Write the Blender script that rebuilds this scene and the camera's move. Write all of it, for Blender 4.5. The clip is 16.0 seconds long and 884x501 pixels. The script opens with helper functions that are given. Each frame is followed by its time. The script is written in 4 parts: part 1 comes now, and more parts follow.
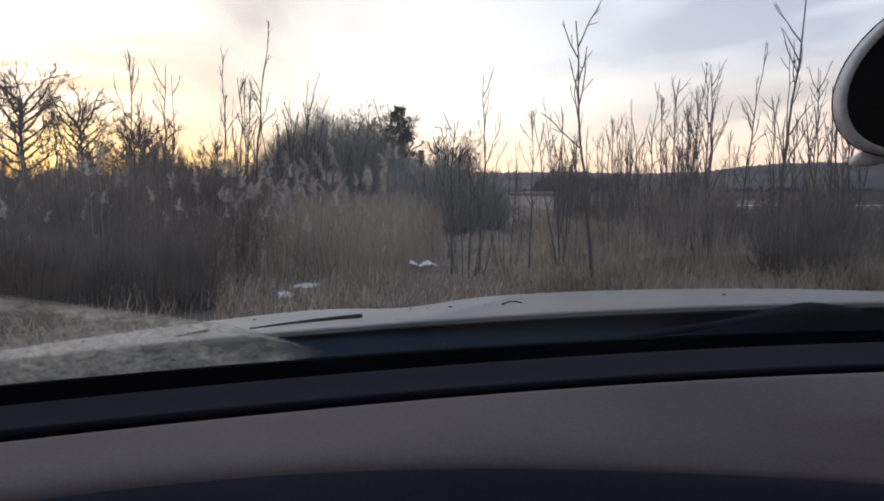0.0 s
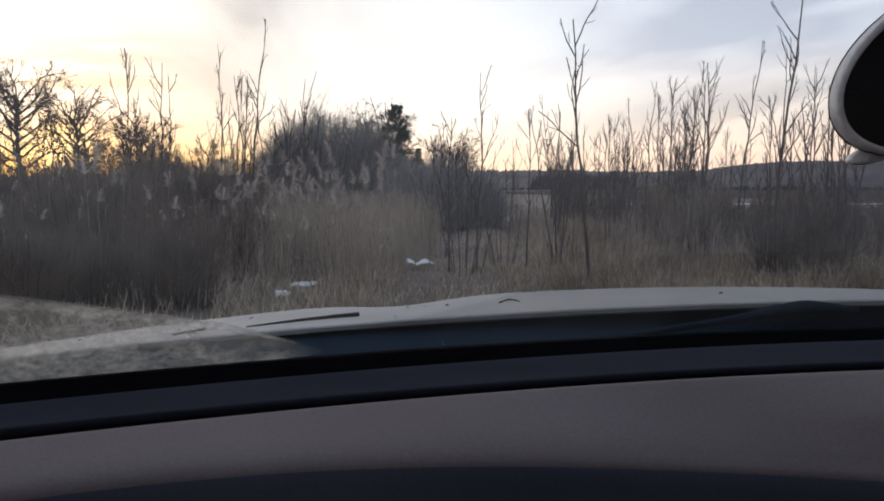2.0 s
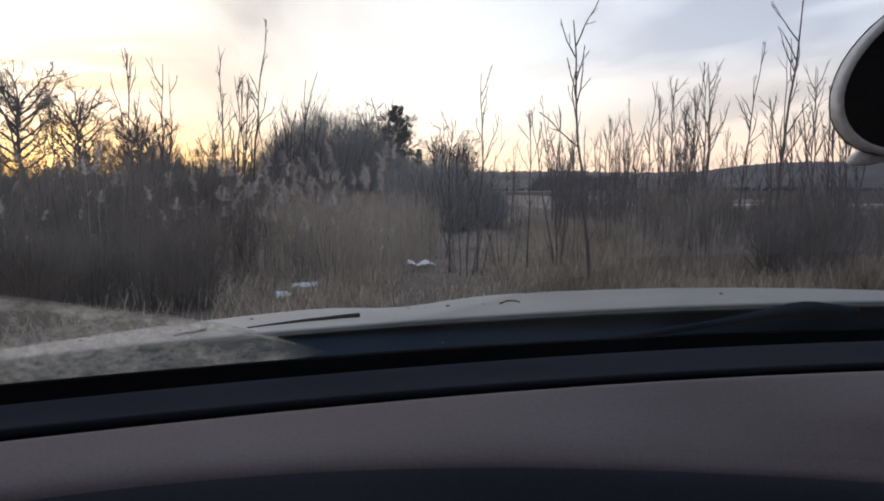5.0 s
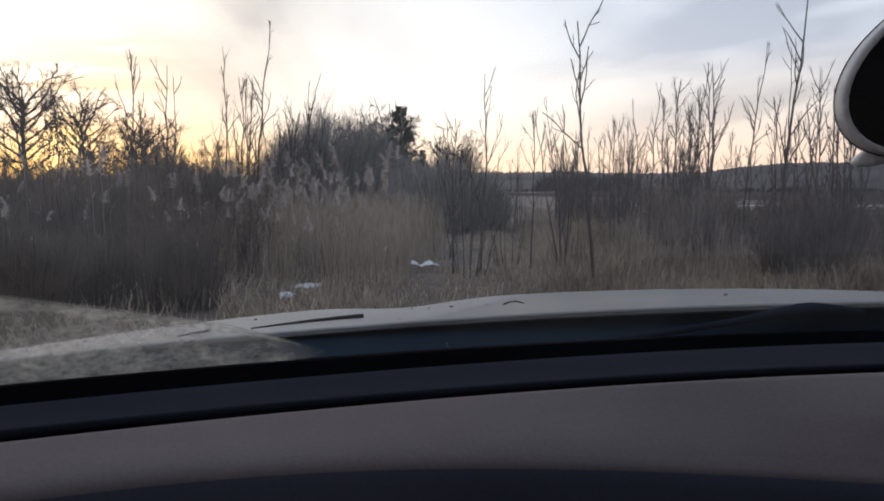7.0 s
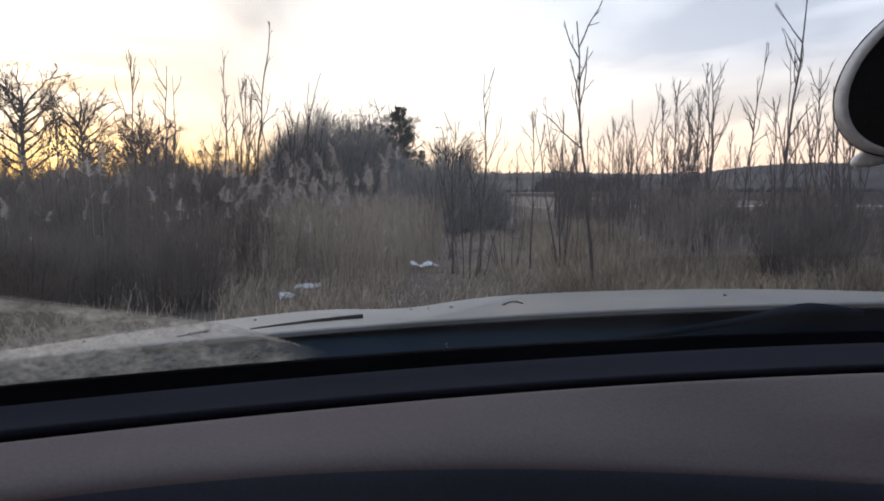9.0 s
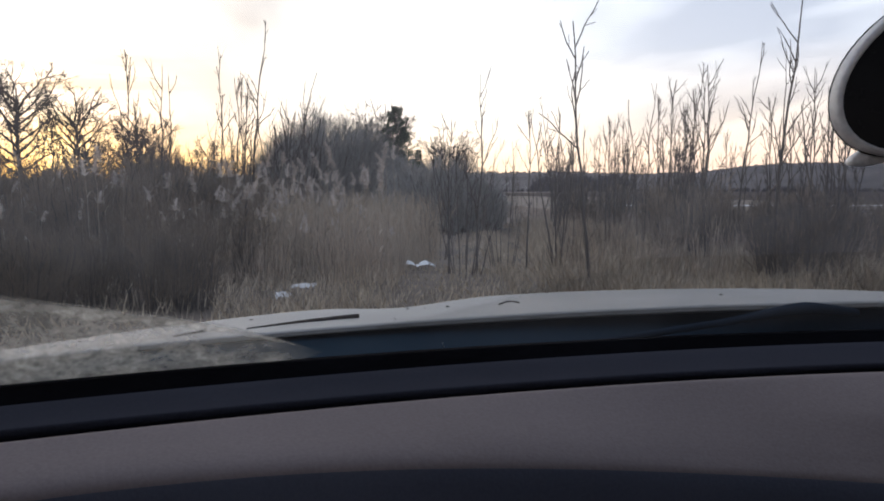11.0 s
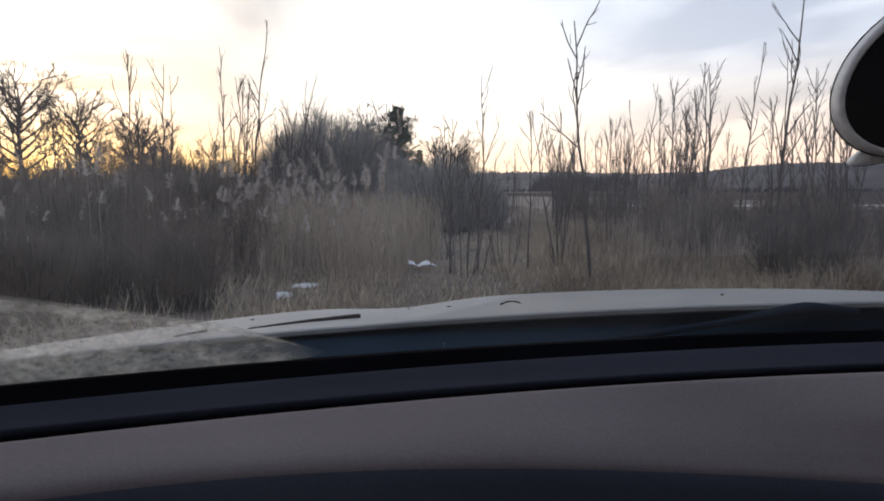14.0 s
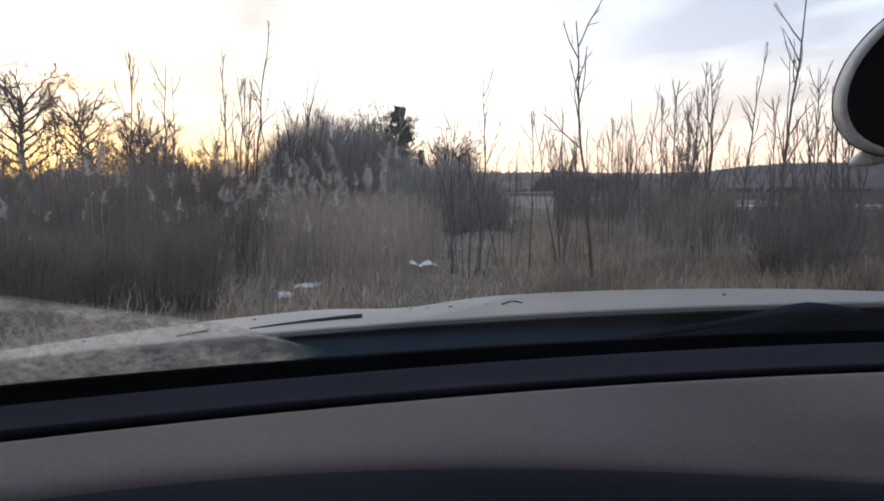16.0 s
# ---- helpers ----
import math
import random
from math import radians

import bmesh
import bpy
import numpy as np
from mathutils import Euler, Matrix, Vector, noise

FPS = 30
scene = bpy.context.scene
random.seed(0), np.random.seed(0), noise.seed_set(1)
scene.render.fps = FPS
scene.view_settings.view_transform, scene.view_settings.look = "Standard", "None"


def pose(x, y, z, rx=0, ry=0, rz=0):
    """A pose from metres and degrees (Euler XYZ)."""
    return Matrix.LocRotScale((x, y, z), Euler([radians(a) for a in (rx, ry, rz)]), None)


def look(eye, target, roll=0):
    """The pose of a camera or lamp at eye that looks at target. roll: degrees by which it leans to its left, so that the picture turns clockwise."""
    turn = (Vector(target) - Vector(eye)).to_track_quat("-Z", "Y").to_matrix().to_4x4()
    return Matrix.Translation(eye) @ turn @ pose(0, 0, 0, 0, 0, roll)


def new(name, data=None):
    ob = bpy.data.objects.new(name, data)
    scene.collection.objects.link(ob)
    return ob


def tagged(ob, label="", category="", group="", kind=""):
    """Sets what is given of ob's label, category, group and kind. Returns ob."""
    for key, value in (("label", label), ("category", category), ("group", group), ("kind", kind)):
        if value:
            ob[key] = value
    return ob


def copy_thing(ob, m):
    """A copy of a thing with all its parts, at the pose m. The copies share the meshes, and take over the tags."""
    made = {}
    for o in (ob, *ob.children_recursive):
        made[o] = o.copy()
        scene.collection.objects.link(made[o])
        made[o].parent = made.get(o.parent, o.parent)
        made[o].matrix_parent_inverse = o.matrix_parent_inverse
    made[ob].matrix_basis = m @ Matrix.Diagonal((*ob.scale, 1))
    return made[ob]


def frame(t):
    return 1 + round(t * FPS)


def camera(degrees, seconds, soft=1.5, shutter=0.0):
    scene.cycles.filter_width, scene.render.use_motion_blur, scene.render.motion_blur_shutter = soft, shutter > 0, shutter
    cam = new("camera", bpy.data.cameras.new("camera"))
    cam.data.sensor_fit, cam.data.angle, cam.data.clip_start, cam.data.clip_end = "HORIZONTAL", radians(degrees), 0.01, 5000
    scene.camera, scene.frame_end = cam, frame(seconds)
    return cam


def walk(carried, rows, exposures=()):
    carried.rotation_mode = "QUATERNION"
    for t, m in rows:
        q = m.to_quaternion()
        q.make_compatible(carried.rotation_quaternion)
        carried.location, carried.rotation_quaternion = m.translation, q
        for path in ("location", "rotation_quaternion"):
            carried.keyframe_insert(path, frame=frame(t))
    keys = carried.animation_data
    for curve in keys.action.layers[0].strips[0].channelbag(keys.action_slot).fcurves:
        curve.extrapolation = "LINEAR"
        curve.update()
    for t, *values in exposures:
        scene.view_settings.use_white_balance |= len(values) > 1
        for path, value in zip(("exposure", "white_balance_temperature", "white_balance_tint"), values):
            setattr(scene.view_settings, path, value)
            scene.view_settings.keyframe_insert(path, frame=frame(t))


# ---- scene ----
EYE_Z = 1.35
TILT = 85.23  # the lens looks 4.8 degrees below the horizon
cam = camera(62.0, 16.0, soft=1.9)
SWAY = [(0, 0.06, 0.02), (0.5, -0.16, -0.02), (1, 0.23, -0.02), (1.5, -0.19, 0.02), (2, -0.16, -0.11), (2.5, 0.07, 0.02),
        (3, 0.23, -0.11), (3.5, -0.02, -0.16), (6, -0.12, 0.02), (6.5, 0.17, -0.02), (7, 0.17, 0.02), (7.5, -0.1, 0.11),
        (8, 0.01, 0.02), (10.5, 0.16, 0.11), (11.0, -0.16, 0.02), (11.5, -0.15, 0.02), (12.0, -0.02, -0.11),
        (12.5, -0.08, 0.02), (13.0, -0.02, 0.02), (13.5, 0.06, -0.02), (14.0, -0.06, 0.02), (14.5, -0.1, 0.02),
        (15.0, -0.02, 0.11), (15.5, 0.13, 0.02), (16.0, 0.07, 0.02)]
EXPOSURE = ((0, 0.37), (3.7, 0.35), (6, 0.36), (7.2, 0.31), (8.2, 0.38), (10.3, 0.62), (11.5, 0.62), (12.2, 0.58), (13, 0.47), (13.5, 0.47), (14.2, 0.56), (15, 0.64), (16, 0.66))
walk(cam, [(t, pose(0, 0, EYE_Z, TILT + dp, 0, dy)) for t, dy, dp in SWAY], EXPOSURE)

# ---- sky and sun: dusk, the sun low behind thin streaked cloud ----
SUN_AZ = radians(27.0)   # left of straight ahead
SUN_EL = radians(3.0)
sun_way = Vector((-math.sin(SUN_AZ) * math.cos(SUN_EL), math.cos(SUN_AZ) * math.cos(SUN_EL), math.sin(SUN_EL)))

world = bpy.data.worlds.new("dusk_sky")
scene.world = world
world.use_nodes = True
wt = world.node_tree
wt.nodes.clear()


def N(tree, kind):
    return tree.nodes.new(kind)


def plug(tree, value, socket):
    if isinstance(value, bpy.types.NodeSocket):
        tree.links.new(value, socket)
    else:
        socket.default_value = value


def calc(tree, op, a, b=0.0, clamp=False):
    n = N(tree, "ShaderNodeMath")
    n.operation, n.use_clamp = op, clamp
    plug(tree, a, n.inputs[0])
    plug(tree, b, n.inputs[1])
    return n.outputs[0]


def blend(tree, fac, a, b, how="MIX"):
    n = N(tree, "ShaderNodeMix")
    n.data_type, n.blend_type = "RGBA", how
    n.clamp_factor = True
    plug(tree, fac, n.inputs[0])
    plug(tree, a, n.inputs[6])
    plug(tree, b, n.inputs[7])
    return n.outputs[2]


def ramp(tree, fac, *stops):
    n = N(tree, "ShaderNodeValToRGB")
    e = n.color_ramp.elements
    while len(e) < len(stops):
        e.new(0.5)
    for el, (pos, c) in zip(e, stops):
        el.position = pos
        el.color = (*c, 1) if len(c) == 3 else c
    plug(tree, fac, n.inputs[0])
    return n.outputs[0]


def grey(v):
    return (v, v, v)


tc = N(wt, "ShaderNodeTexCoord")
sep = N(wt, "ShaderNodeSeparateXYZ")
wt.links.new(tc.outputs["Generated"], sep.inputs[0])
dot = N(wt, "ShaderNodeVectorMath")
dot.operation = "DOT_PRODUCT"
wt.links.new(tc.outputs["Generated"], dot.inputs[0])
dot.inputs[1].default_value = sun_way
near_sun = calc(wt, "MAXIMUM", dot.outputs["Value"], 0.0)
height = calc(wt, "MAXIMUM", sep.outputs[2], 0.0)
sky = N(wt, "ShaderNodeTexSky")
sky.sky_type, sky.sun_disc, sky.sun_elevation, sky.sun_rotation = "NISHITA", False, SUN_EL, -SUN_AZ
sky.air_density, sky.dust_density = 1.2, 1.5
# thin cloud sheet lit from below: peach low down, pale above, blue-grey overhead
sheet = ramp(wt, height, (0.0, (0.90, 0.62, 0.49)), (0.045, (0.98, 0.74, 0.60)), (0.10, (0.90, 0.80, 0.73)),
             (0.18, (0.66, 0.70, 0.79)), (0.35, (0.50, 0.56, 0.69)), (1.0, (0.42, 0.48, 0.60)))
ahead = calc(wt, "MULTIPLY_ADD", dot.outputs["Value"], 0.5)
wt.nodes[-1].inputs[2].default_value = 0.5
turned = ramp(wt, ahead, (0.0, (0.58, 0.65, 0.80)), (0.35, (0.58, 0.63, 0.74)), (0.70, (0.88, 0.88, 0.90)), (1.0, grey(1.0)))
sheet = blend(wt, 1.0, sheet, turned, "MULTIPLY")
glow = calc(wt, "POWER", near_sun, 8.0)
core = calc(wt, "POWER", near_sun, 40.0)
low = ramp(wt, height, (0.0, grey(1)), (0.105, grey(0)))
low.node.color_ramp.interpolation = "EASE"
lit = blend(wt, low, (1.10, 1.06, 1.02, 1), (1.12, 0.85, 0.48, 1))
sheet = blend(wt, calc(wt, "MULTIPLY", glow, 1.25, True), sheet, lit)
hot = blend(wt, low, (1.14, 1.10, 0.98, 1), (1.30, 0.82, 0.16, 1))
sheet = blend(wt, calc(wt, "MULTIPLY", core, 1.0, True), sheet, hot)
disc = calc(wt, "POWER", near_sun, 2600.0)
sheet = blend(wt, calc(wt, "MULTIPLY", disc, 0.9, True), sheet, (3.2, 2.4, 1.1, 1))
# cloud banks: long streaks that climb to the east, a broad grey bank west of the middle, thin bars about the sun


def turned_coords(lean, scale, shift=(0, 0, 0)):
    """The direction of view, first leant over by so many degrees and then stretched."""
    a, b = N(wt, "ShaderNodeMapping"), N(wt, "ShaderNodeMapping")
    wt.links.new(tc.outputs["Generated"], a.inputs[0])
    a.inputs["Rotation"].default_value = (0, radians(lean), 0)
    wt.links.new(a.outputs[0], b.inputs[0])
    b.inputs["Scale"].default_value = scale
    b.inputs["Location"].default_value = shift
    return b.outputs[0]


def cloud_noise(coords, scale, detail, rough, twist):
    n = N(wt, "ShaderNodeTexNoise")
    wt.links.new(coords, n.inputs["Vector"])
    for key, value in (("Scale", scale), ("Detail", detail), ("Roughness", rough), ("Distortion", twist)):
        n.inputs[key].default_value = value
    return n.outputs[0]


def toward(az, el, power):
    """1 in that direction, fading round it; degrees east of straight ahead and above the horizon."""
    n = N(wt, "ShaderNodeVectorMath")
    n.operation = "DOT_PRODUCT"
    wt.links.new(tc.outputs["Generated"], n.inputs[0])
    a, e = radians(az), radians(el)
    n.inputs[1].default_value = (math.sin(a) * math.cos(e), math.cos(a) * math.cos(e), math.sin(e))
    return calc(wt, "POWER", calc(wt, "MAXIMUM", n.outputs["Value"], 0.0), power)


streak = ramp(wt, cloud_noise(turned_coords(12, (1.3, 1.3, 6.5), (0.35, 0, 0.62)), 2.2, 5, 0.48, 0.4), (0.40, grey(0)), (0.60, grey(1)))
eastward = ramp(wt, sep.outputs[0], (0.02, grey(0)), (0.28, grey(1)))
aloft = ramp(wt, height, (0.02, grey(0.15)), (0.10, grey(1)))
shade = blend(wt, calc(wt, "MULTIPLY", calc(wt, "MULTIPLY", streak, eastward), aloft), (1.10, 1.09, 1.08, 1), (0.70, 0.71, 0.76, 1))
sheet = blend(wt, 1.0, sheet, shade, "MULTIPLY")
puff = ramp(wt, cloud_noise(turned_coords(-35, (1.0, 1.0, 1.6), (0.2, 0, 0.1)), 4.2, 4, 0.46, 0.3), (0.20, grey(0)), (0.64, grey(1)))
bank = calc(wt, "MULTIPLY", calc(wt, "MULTIPLY", puff, toward(-14, 9.0, 52)), 1.0, True)
sheet = blend(wt, 1.0, sheet, blend(wt, bank, (1, 1, 1, 1), (0.36, 0.38, 0.43, 1)), "MULTIPLY")
bar = ramp(wt, cloud_noise(turned_coords(2, (1.6, 1.6, 17.0), (0.1, 0, 0.3)), 2.6, 5, 0.55, 0.3), (0.50, grey(0)), (0.62, grey(1)))
low_west = calc(wt, "MULTIPLY", calc(wt, "MULTIPLY", bar, toward(-27, 3.5, 130)), 0.9, True)
sheet = blend(wt, 1.0, sheet, blend(wt, low_west, (1, 1, 1, 1), (0.58, 0.50, 0.44, 1)), "MULTIPLY")
clear = blend(wt, 1.0, sky.outputs[0], (0.02, 0.02, 0.02, 1), "MULTIPLY")
total = blend(wt, 1.0, sheet, clear, "ADD")
bg = N(wt, "ShaderNodeBackground")
wt.links.new(total, bg.inputs[0])
bg.inputs[1].default_value = 1.0
wo = N(wt, "ShaderNodeOutputWorld")
wt.links.new(bg.outputs[0], wo.inputs[0])

sun = new("sun", bpy.data.lights.new("sun", "SUN"))
sun.data.energy, sun.data.angle, sun.data.color = 0.18, radians(8), (1.0, 0.62, 0.30)
sun.matrix_world = look((0, 0, 60), (-sun_way.x, -sun_way.y, 60 - sun_way.z))


# ---- materials ----
def material(name, dark, pale, scale=4.0, rough=0.85, bump=0.3, fine=40.0, metal=0.0, coat=0.0, stretch=(1, 1, 1), each=0.0, spec=0.4, island=0.0):
    """Two colours mixed by coarse and fine noise, with relief; each: how far single objects differ in brightness."""
    m = bpy.data.materials.new(name)
    m.use_nodes = True
    t = m.node_tree
    b = t.nodes["Principled BSDF"]
    co = N(t, "ShaderNodeTexCoord")
    mp = N(t, "ShaderNodeMapping")
    mp.inputs["Scale"].default_value = stretch
    t.links.new(co.outputs["Object"], mp.inputs[0])
    n1, n2 = N(t, "ShaderNodeTexNoise"), N(t, "ShaderNodeTexNoise")
    for n, s in ((n1, scale), (n2, fine)):
        t.links.new(mp.outputs[0], n.inputs["Vector"])
        n.inputs["Scale"].default_value = s
        n.inputs["Detail"].default_value = 4
    mixed = calc(t, "ADD", calc(t, "MULTIPLY", n1.outputs[0], 0.6), calc(t, "MULTIPLY", n2.outputs[0], 0.4))
    col = ramp(t, mixed, (0.33, dark), (0.67, pale))
    if each:
        info = N(t, "ShaderNodeObjectInfo")
        k = calc(t, "ADD", calc(t, "MULTIPLY", info.outputs["Random"], each), 1 - each / 2)
        comb = N(t, "ShaderNodeCombineColor")
        for i in range(3):
            t.links.new(k, comb.inputs[i])
        col = blend(t, 1.0, col, comb.outputs[0], "MULTIPLY")
    if island:
        geo = N(t, "ShaderNodeNewGeometry")
        k = calc(t, "ADD", calc(t, "MULTIPLY", geo.outputs["Random Per Island"], island), 1 - island / 2)
        comb = N(t, "ShaderNodeCombineColor")
        for i in range(3):
            t.links.new(k, comb.inputs[i])
        col = blend(t, 1.0, col, comb.outputs[0], "MULTIPLY")
    t.links.new(col, b.inputs["Base Color"])
    r = calc(t, "ADD", calc(t, "MULTIPLY", n2.outputs[0], 0.16), rough - 0.08)
    t.links.new(r, b.inputs["Roughness"])
    b.inputs["Metallic"].default_value = metal
    b.inputs["Coat Weight"].default_value = coat
    b.inputs["Specular IOR Level"].default_value = spec
    if bump:
        bn = N(t, "ShaderNodeBump")
        bn.inputs["Strength"].default_value = bump
        bn.inputs["Distance"].default_value = 0.01
        t.links.new(n2.outputs[0], bn.inputs["Height"])
        t.links.new(bn.outputs[0], b.inputs["Normal"])
    return m


BARK = material("grey_brown_bark", (0.036, 0.029, 0.025), (0.095, 0.077, 0.063), 3, 0.9, 0.4, 60, each=0.4)
TWIG = material("twig_bark", (0.038, 0.030, 0.026), (0.092, 0.073, 0.060), 2, 0.9, 0.0, each=0.4)
SCRUB = material("scrub_twigs", (0.094, 0.072, 0.050), (0.205, 0.155, 0.105), 1.2, 0.9, 0.0, each=0.35)
WILLOW = material("willow_twigs", (0.19, 0.180, 0.160), (0.31, 0.292, 0.258), 1.0, 0.9, 0.0, each=0.2)
NEEDLE = material("pine_needles", (0.022, 0.038, 0.020), (0.06, 0.085, 0.045), 3, 0.7, 0.0)
STRAW = material("dry_grass", (0.235, 0.18, 0.12), (0.60, 0.48, 0.335), 0.4, 0.85, 0.0, 5, island=0.9)
WEED = material("dead_weed_stalks", (0.17, 0.128, 0.092), (0.42, 0.325, 0.23), 0.6, 0.9, 0.0, 7, island=0.9)
SEDGE = material("brown_marsh_sedge", (0.22, 0.17, 0.13), (0.47, 0.375, 0.285), 0.12, 0.9, 0.0, 2, island=0.7, stretch=(0.2, 1, 1))
REED = material("reed_straw", (0.22, 0.17, 0.115), (0.47, 0.38, 0.27), 2.0, 0.8, 0.0, each=0.3)
PLUME = material("reed_plume", (0.36, 0.30, 0.25), (0.60, 0.52, 0.44), 6, 0.95, 0.0, each=0.3)
EARTH = material("ground_earth", (0.075, 0.058, 0.044), (0.21, 0.16, 0.115), 0.35, 0.95, 0.6, 3.5, stretch=(0.15, 1, 1))
HILL = material("far_hill_woods", (0.034, 0.029, 0.030), (0.105, 0.084, 0.074), 0.012, 0.95, 0.0, 0.06, stretch=(0.3, 1, 4))
FARWOOD = material("far_bare_woods", (0.05, 0.045, 0.05), (0.10, 0.085, 0.085), 0.05, 0.95, 0.0)
PEAT = material("dark_peaty_field", (0.055, 0.044, 0.038), (0.125, 0.10, 0.085), 0.02, 0.95, 0.2, 0.4, stretch=(0.12, 1, 1), spec=0.0)
PALE_FIELD = material("pale_stubble_field", (0.12, 0.112, 0.08), (0.22, 0.20, 0.15), 0.05, 0.95, 0.2, 0.8)
SNOW = material("old_wet_snow", (0.60, 0.585, 0.555), (0.84, 0.82, 0.785), 2, 0.55, 0.4, 25)
PAINT = material("dusty_silver_paint", (0.315, 0.297, 0.270), (0.415, 0.394, 0.362), 6, 0.6, 0.05, 120, coat=0.04)
COWL = material("dark_cowl_plastic", (0.012, 0.024, 0.037), (0.019, 0.036, 0.054), 5, 0.8, 0.05, 200, spec=0.0)
WIPER = material("faded_wiper_black", (0.013, 0.022, 0.034), (0.022, 0.033, 0.049), 20, 0.8, 0.05, 200, spec=0.0)
RUBBER = material("black_rubber", (0.0025, 0.0025, 0.003), (0.005, 0.005, 0.006), 8, 0.95, 0.1, 90, spec=0.0)
VINYL = material("grey_dashboard_vinyl", (0.156, 0.132, 0.128), (0.217, 0.184, 0.179), 3, 0.8, 0.08, 420, spec=0.0)
# the dashboard vinyl again, with the shade below the roll in its colour
VINYL_SHADED = material("shaded_dashboard_vinyl", (0.060, 0.066, 0.088), (0.083, 0.091, 0.119), 3, 0.7, 0.08, 420, spec=0.1)
VINYL_DARK = material("dark_dashboard_vinyl", (0.0235, 0.0244, 0.0315), (0.0365, 0.0380, 0.0480), 3, 0.8, 0.10, 420, spec=0.0)
HEADLINER = material("pale_grey_headlining", (0.40, 0.41, 0.43), (0.48, 0.49, 0.51), 4, 0.95, 0.2, 300)
LINING = material("grey_cabin_lining", (0.035, 0.035, 0.038), (0.065, 0.065, 0.070), 4, 0.95, 0.3, 300)
BEZEL = material("pale_mirror_bezel", (0.50, 0.50, 0.50), (0.84, 0.83, 0.82), 45, 0.45, 0.05, 260)
# near-black colour stands in for the dark cabin that the mirror reflects
MIRROR_REFLECTION = material("mirror_face_dark_reflection", (0.002, 0.002, 0.003), (0.003, 0.003, 0.004), 8, 0.25, 0.0, 200, spec=0.08)
RIM = material("wheel_alloy", (0.30, 0.30, 0.31), (0.45, 0.45, 0.46), 8, 0.4, 0.05, 90, metal=0.8)
LITTER = material("white_plastic", (0.70, 0.685, 0.655), (0.88, 0.865, 0.83), 9, 0.5, 0.2, 50)
SPECK = material("pale_dried_dirt", (0.30, 0.29, 0.27), (0.45, 0.43, 0.40), 60, 0.9, 0.1, 400)
DEBRIS = material("dead_leaf_brown", (0.03, 0.024, 0.02), (0.08, 0.06, 0.045), 40, 0.9, 0.2, 300)

# clear laminated glass with a faint dust haze, thickened upwards to paint in sky bloom
GLASS = bpy.data.materials.new("windscreen_glass")
GLASS.use_nodes = True
gt = GLASS.node_tree
gt.nodes.clear()
clearg = N(gt, "ShaderNodeBsdfTransparent")
clearg.inputs[0].default_value = (0.97, 0.985, 0.98, 1)
gloss = N(gt, "ShaderNodeBsdfGlossy")
gloss.inputs["Roughness"].default_value = 0.03
fres = N(gt, "ShaderNodeFresnel")
fres.inputs[0].default_value = 1.2
mx = N(gt, "ShaderNodeMixShader")
gt.links.new(calc(gt, "MULTIPLY", fres.outputs[0], 0.35), mx.inputs[0])
gt.links.new(clearg.outputs[0], mx.inputs[1])
gt.links.new(gloss.outputs[0], mx.inputs[2])
haze = N(gt, "ShaderNodeBsdfTranslucent")
haze.inputs[0].default_value = (0.70, 0.69, 0.70, 1)
gn = N(gt, "ShaderNodeTexNoise")
gc = N(gt, "ShaderNodeTexCoord")
gt.links.new(gc.outputs["Object"], gn.inputs["Vector"])
gn.inputs["Scale"].default_value = 9
gn.inputs["Detail"].default_value = 5
mh = N(gt, "ShaderNodeMixShader")
gsep = N(gt, "ShaderNodeSeparateXYZ")
gt.links.new(gc.outputs["Object"], gsep.inputs[0])
# haze grows with height to stand in for bloom from the bright sky
dust_and_bloom = ramp(gt, calc(gt, "MULTIPLY", calc(gt, "SUBTRACT", gsep.outputs[2], 1.20), 4.0), (0.0, grey(0.022)), (0.45, grey(0.115)), (1.0, grey(0.115)))
gt.links.new(calc(gt, "MULTIPLY", gn.outputs[0], dust_and_bloom), mh.inputs[0])
gt.links.new(mx.outputs[0], mh.inputs[1])
gt.links.new(haze.outputs[0], mh.inputs[2])
go = N(gt, "ShaderNodeOutputMaterial")
gt.links.new(mh.outputs[0], go.inputs[0])

# dried mud film that the wiper does not reach
DUST = bpy.data.materials.new("dried_dust_film")
DUST.use_nodes = True
dt = DUST.node_tree
dt.nodes.clear()
duv = N(dt, "ShaderNodeTexCoord")
dsep = N(dt, "ShaderNodeSeparateXYZ")
dt.links.new(duv.outputs["UV"], dsep.inputs[0])
dn1, dn2 = N(dt, "ShaderNodeTexNoise"), N(dt, "ShaderNodeTexNoise")
for n, s in ((dn1, 24), (dn2, 110)):
    dt.links.new(duv.outputs["Object"], n.inputs["Vector"])
    n.inputs["Scale"].default_value = s
    n.inputs["Detail"].default_value = 6
    n.inputs["Roughness"].default_value = 0.65
edge = ramp(dt, calc(dt, "ADD", dsep.outputs[1], calc(dt, "MULTIPLY", dn2.outputs[0], 0.08)), (0.0, grey(1.0)), (0.36, grey(0.95)), (0.52, grey(0.52)), (0.80, grey(0.50)), (0.88, grey(0.95)), (0.94, grey(0.7)), (1.0, grey(0)))
blot = ramp(dt, dn1.outputs[0], (0.36, grey(0.52)), (0.62, grey(1.0)))
dust_b = N(dt, "ShaderNodeBsdfTranslucent")
dust_d = N(dt, "ShaderNodeBsdfDiffuse")
for n in (dust_b, dust_d):
    dt.links.new(ramp(dt, dn2.outputs[0], (0.35, (0.36, 0.33, 0.28)), (0.65, (0.84, 0.775, 0.665))), n.inputs[0])
dmix = N(dt, "ShaderNodeMixShader")
dt.links.new(dust_b.outputs[0], dmix.inputs[1])
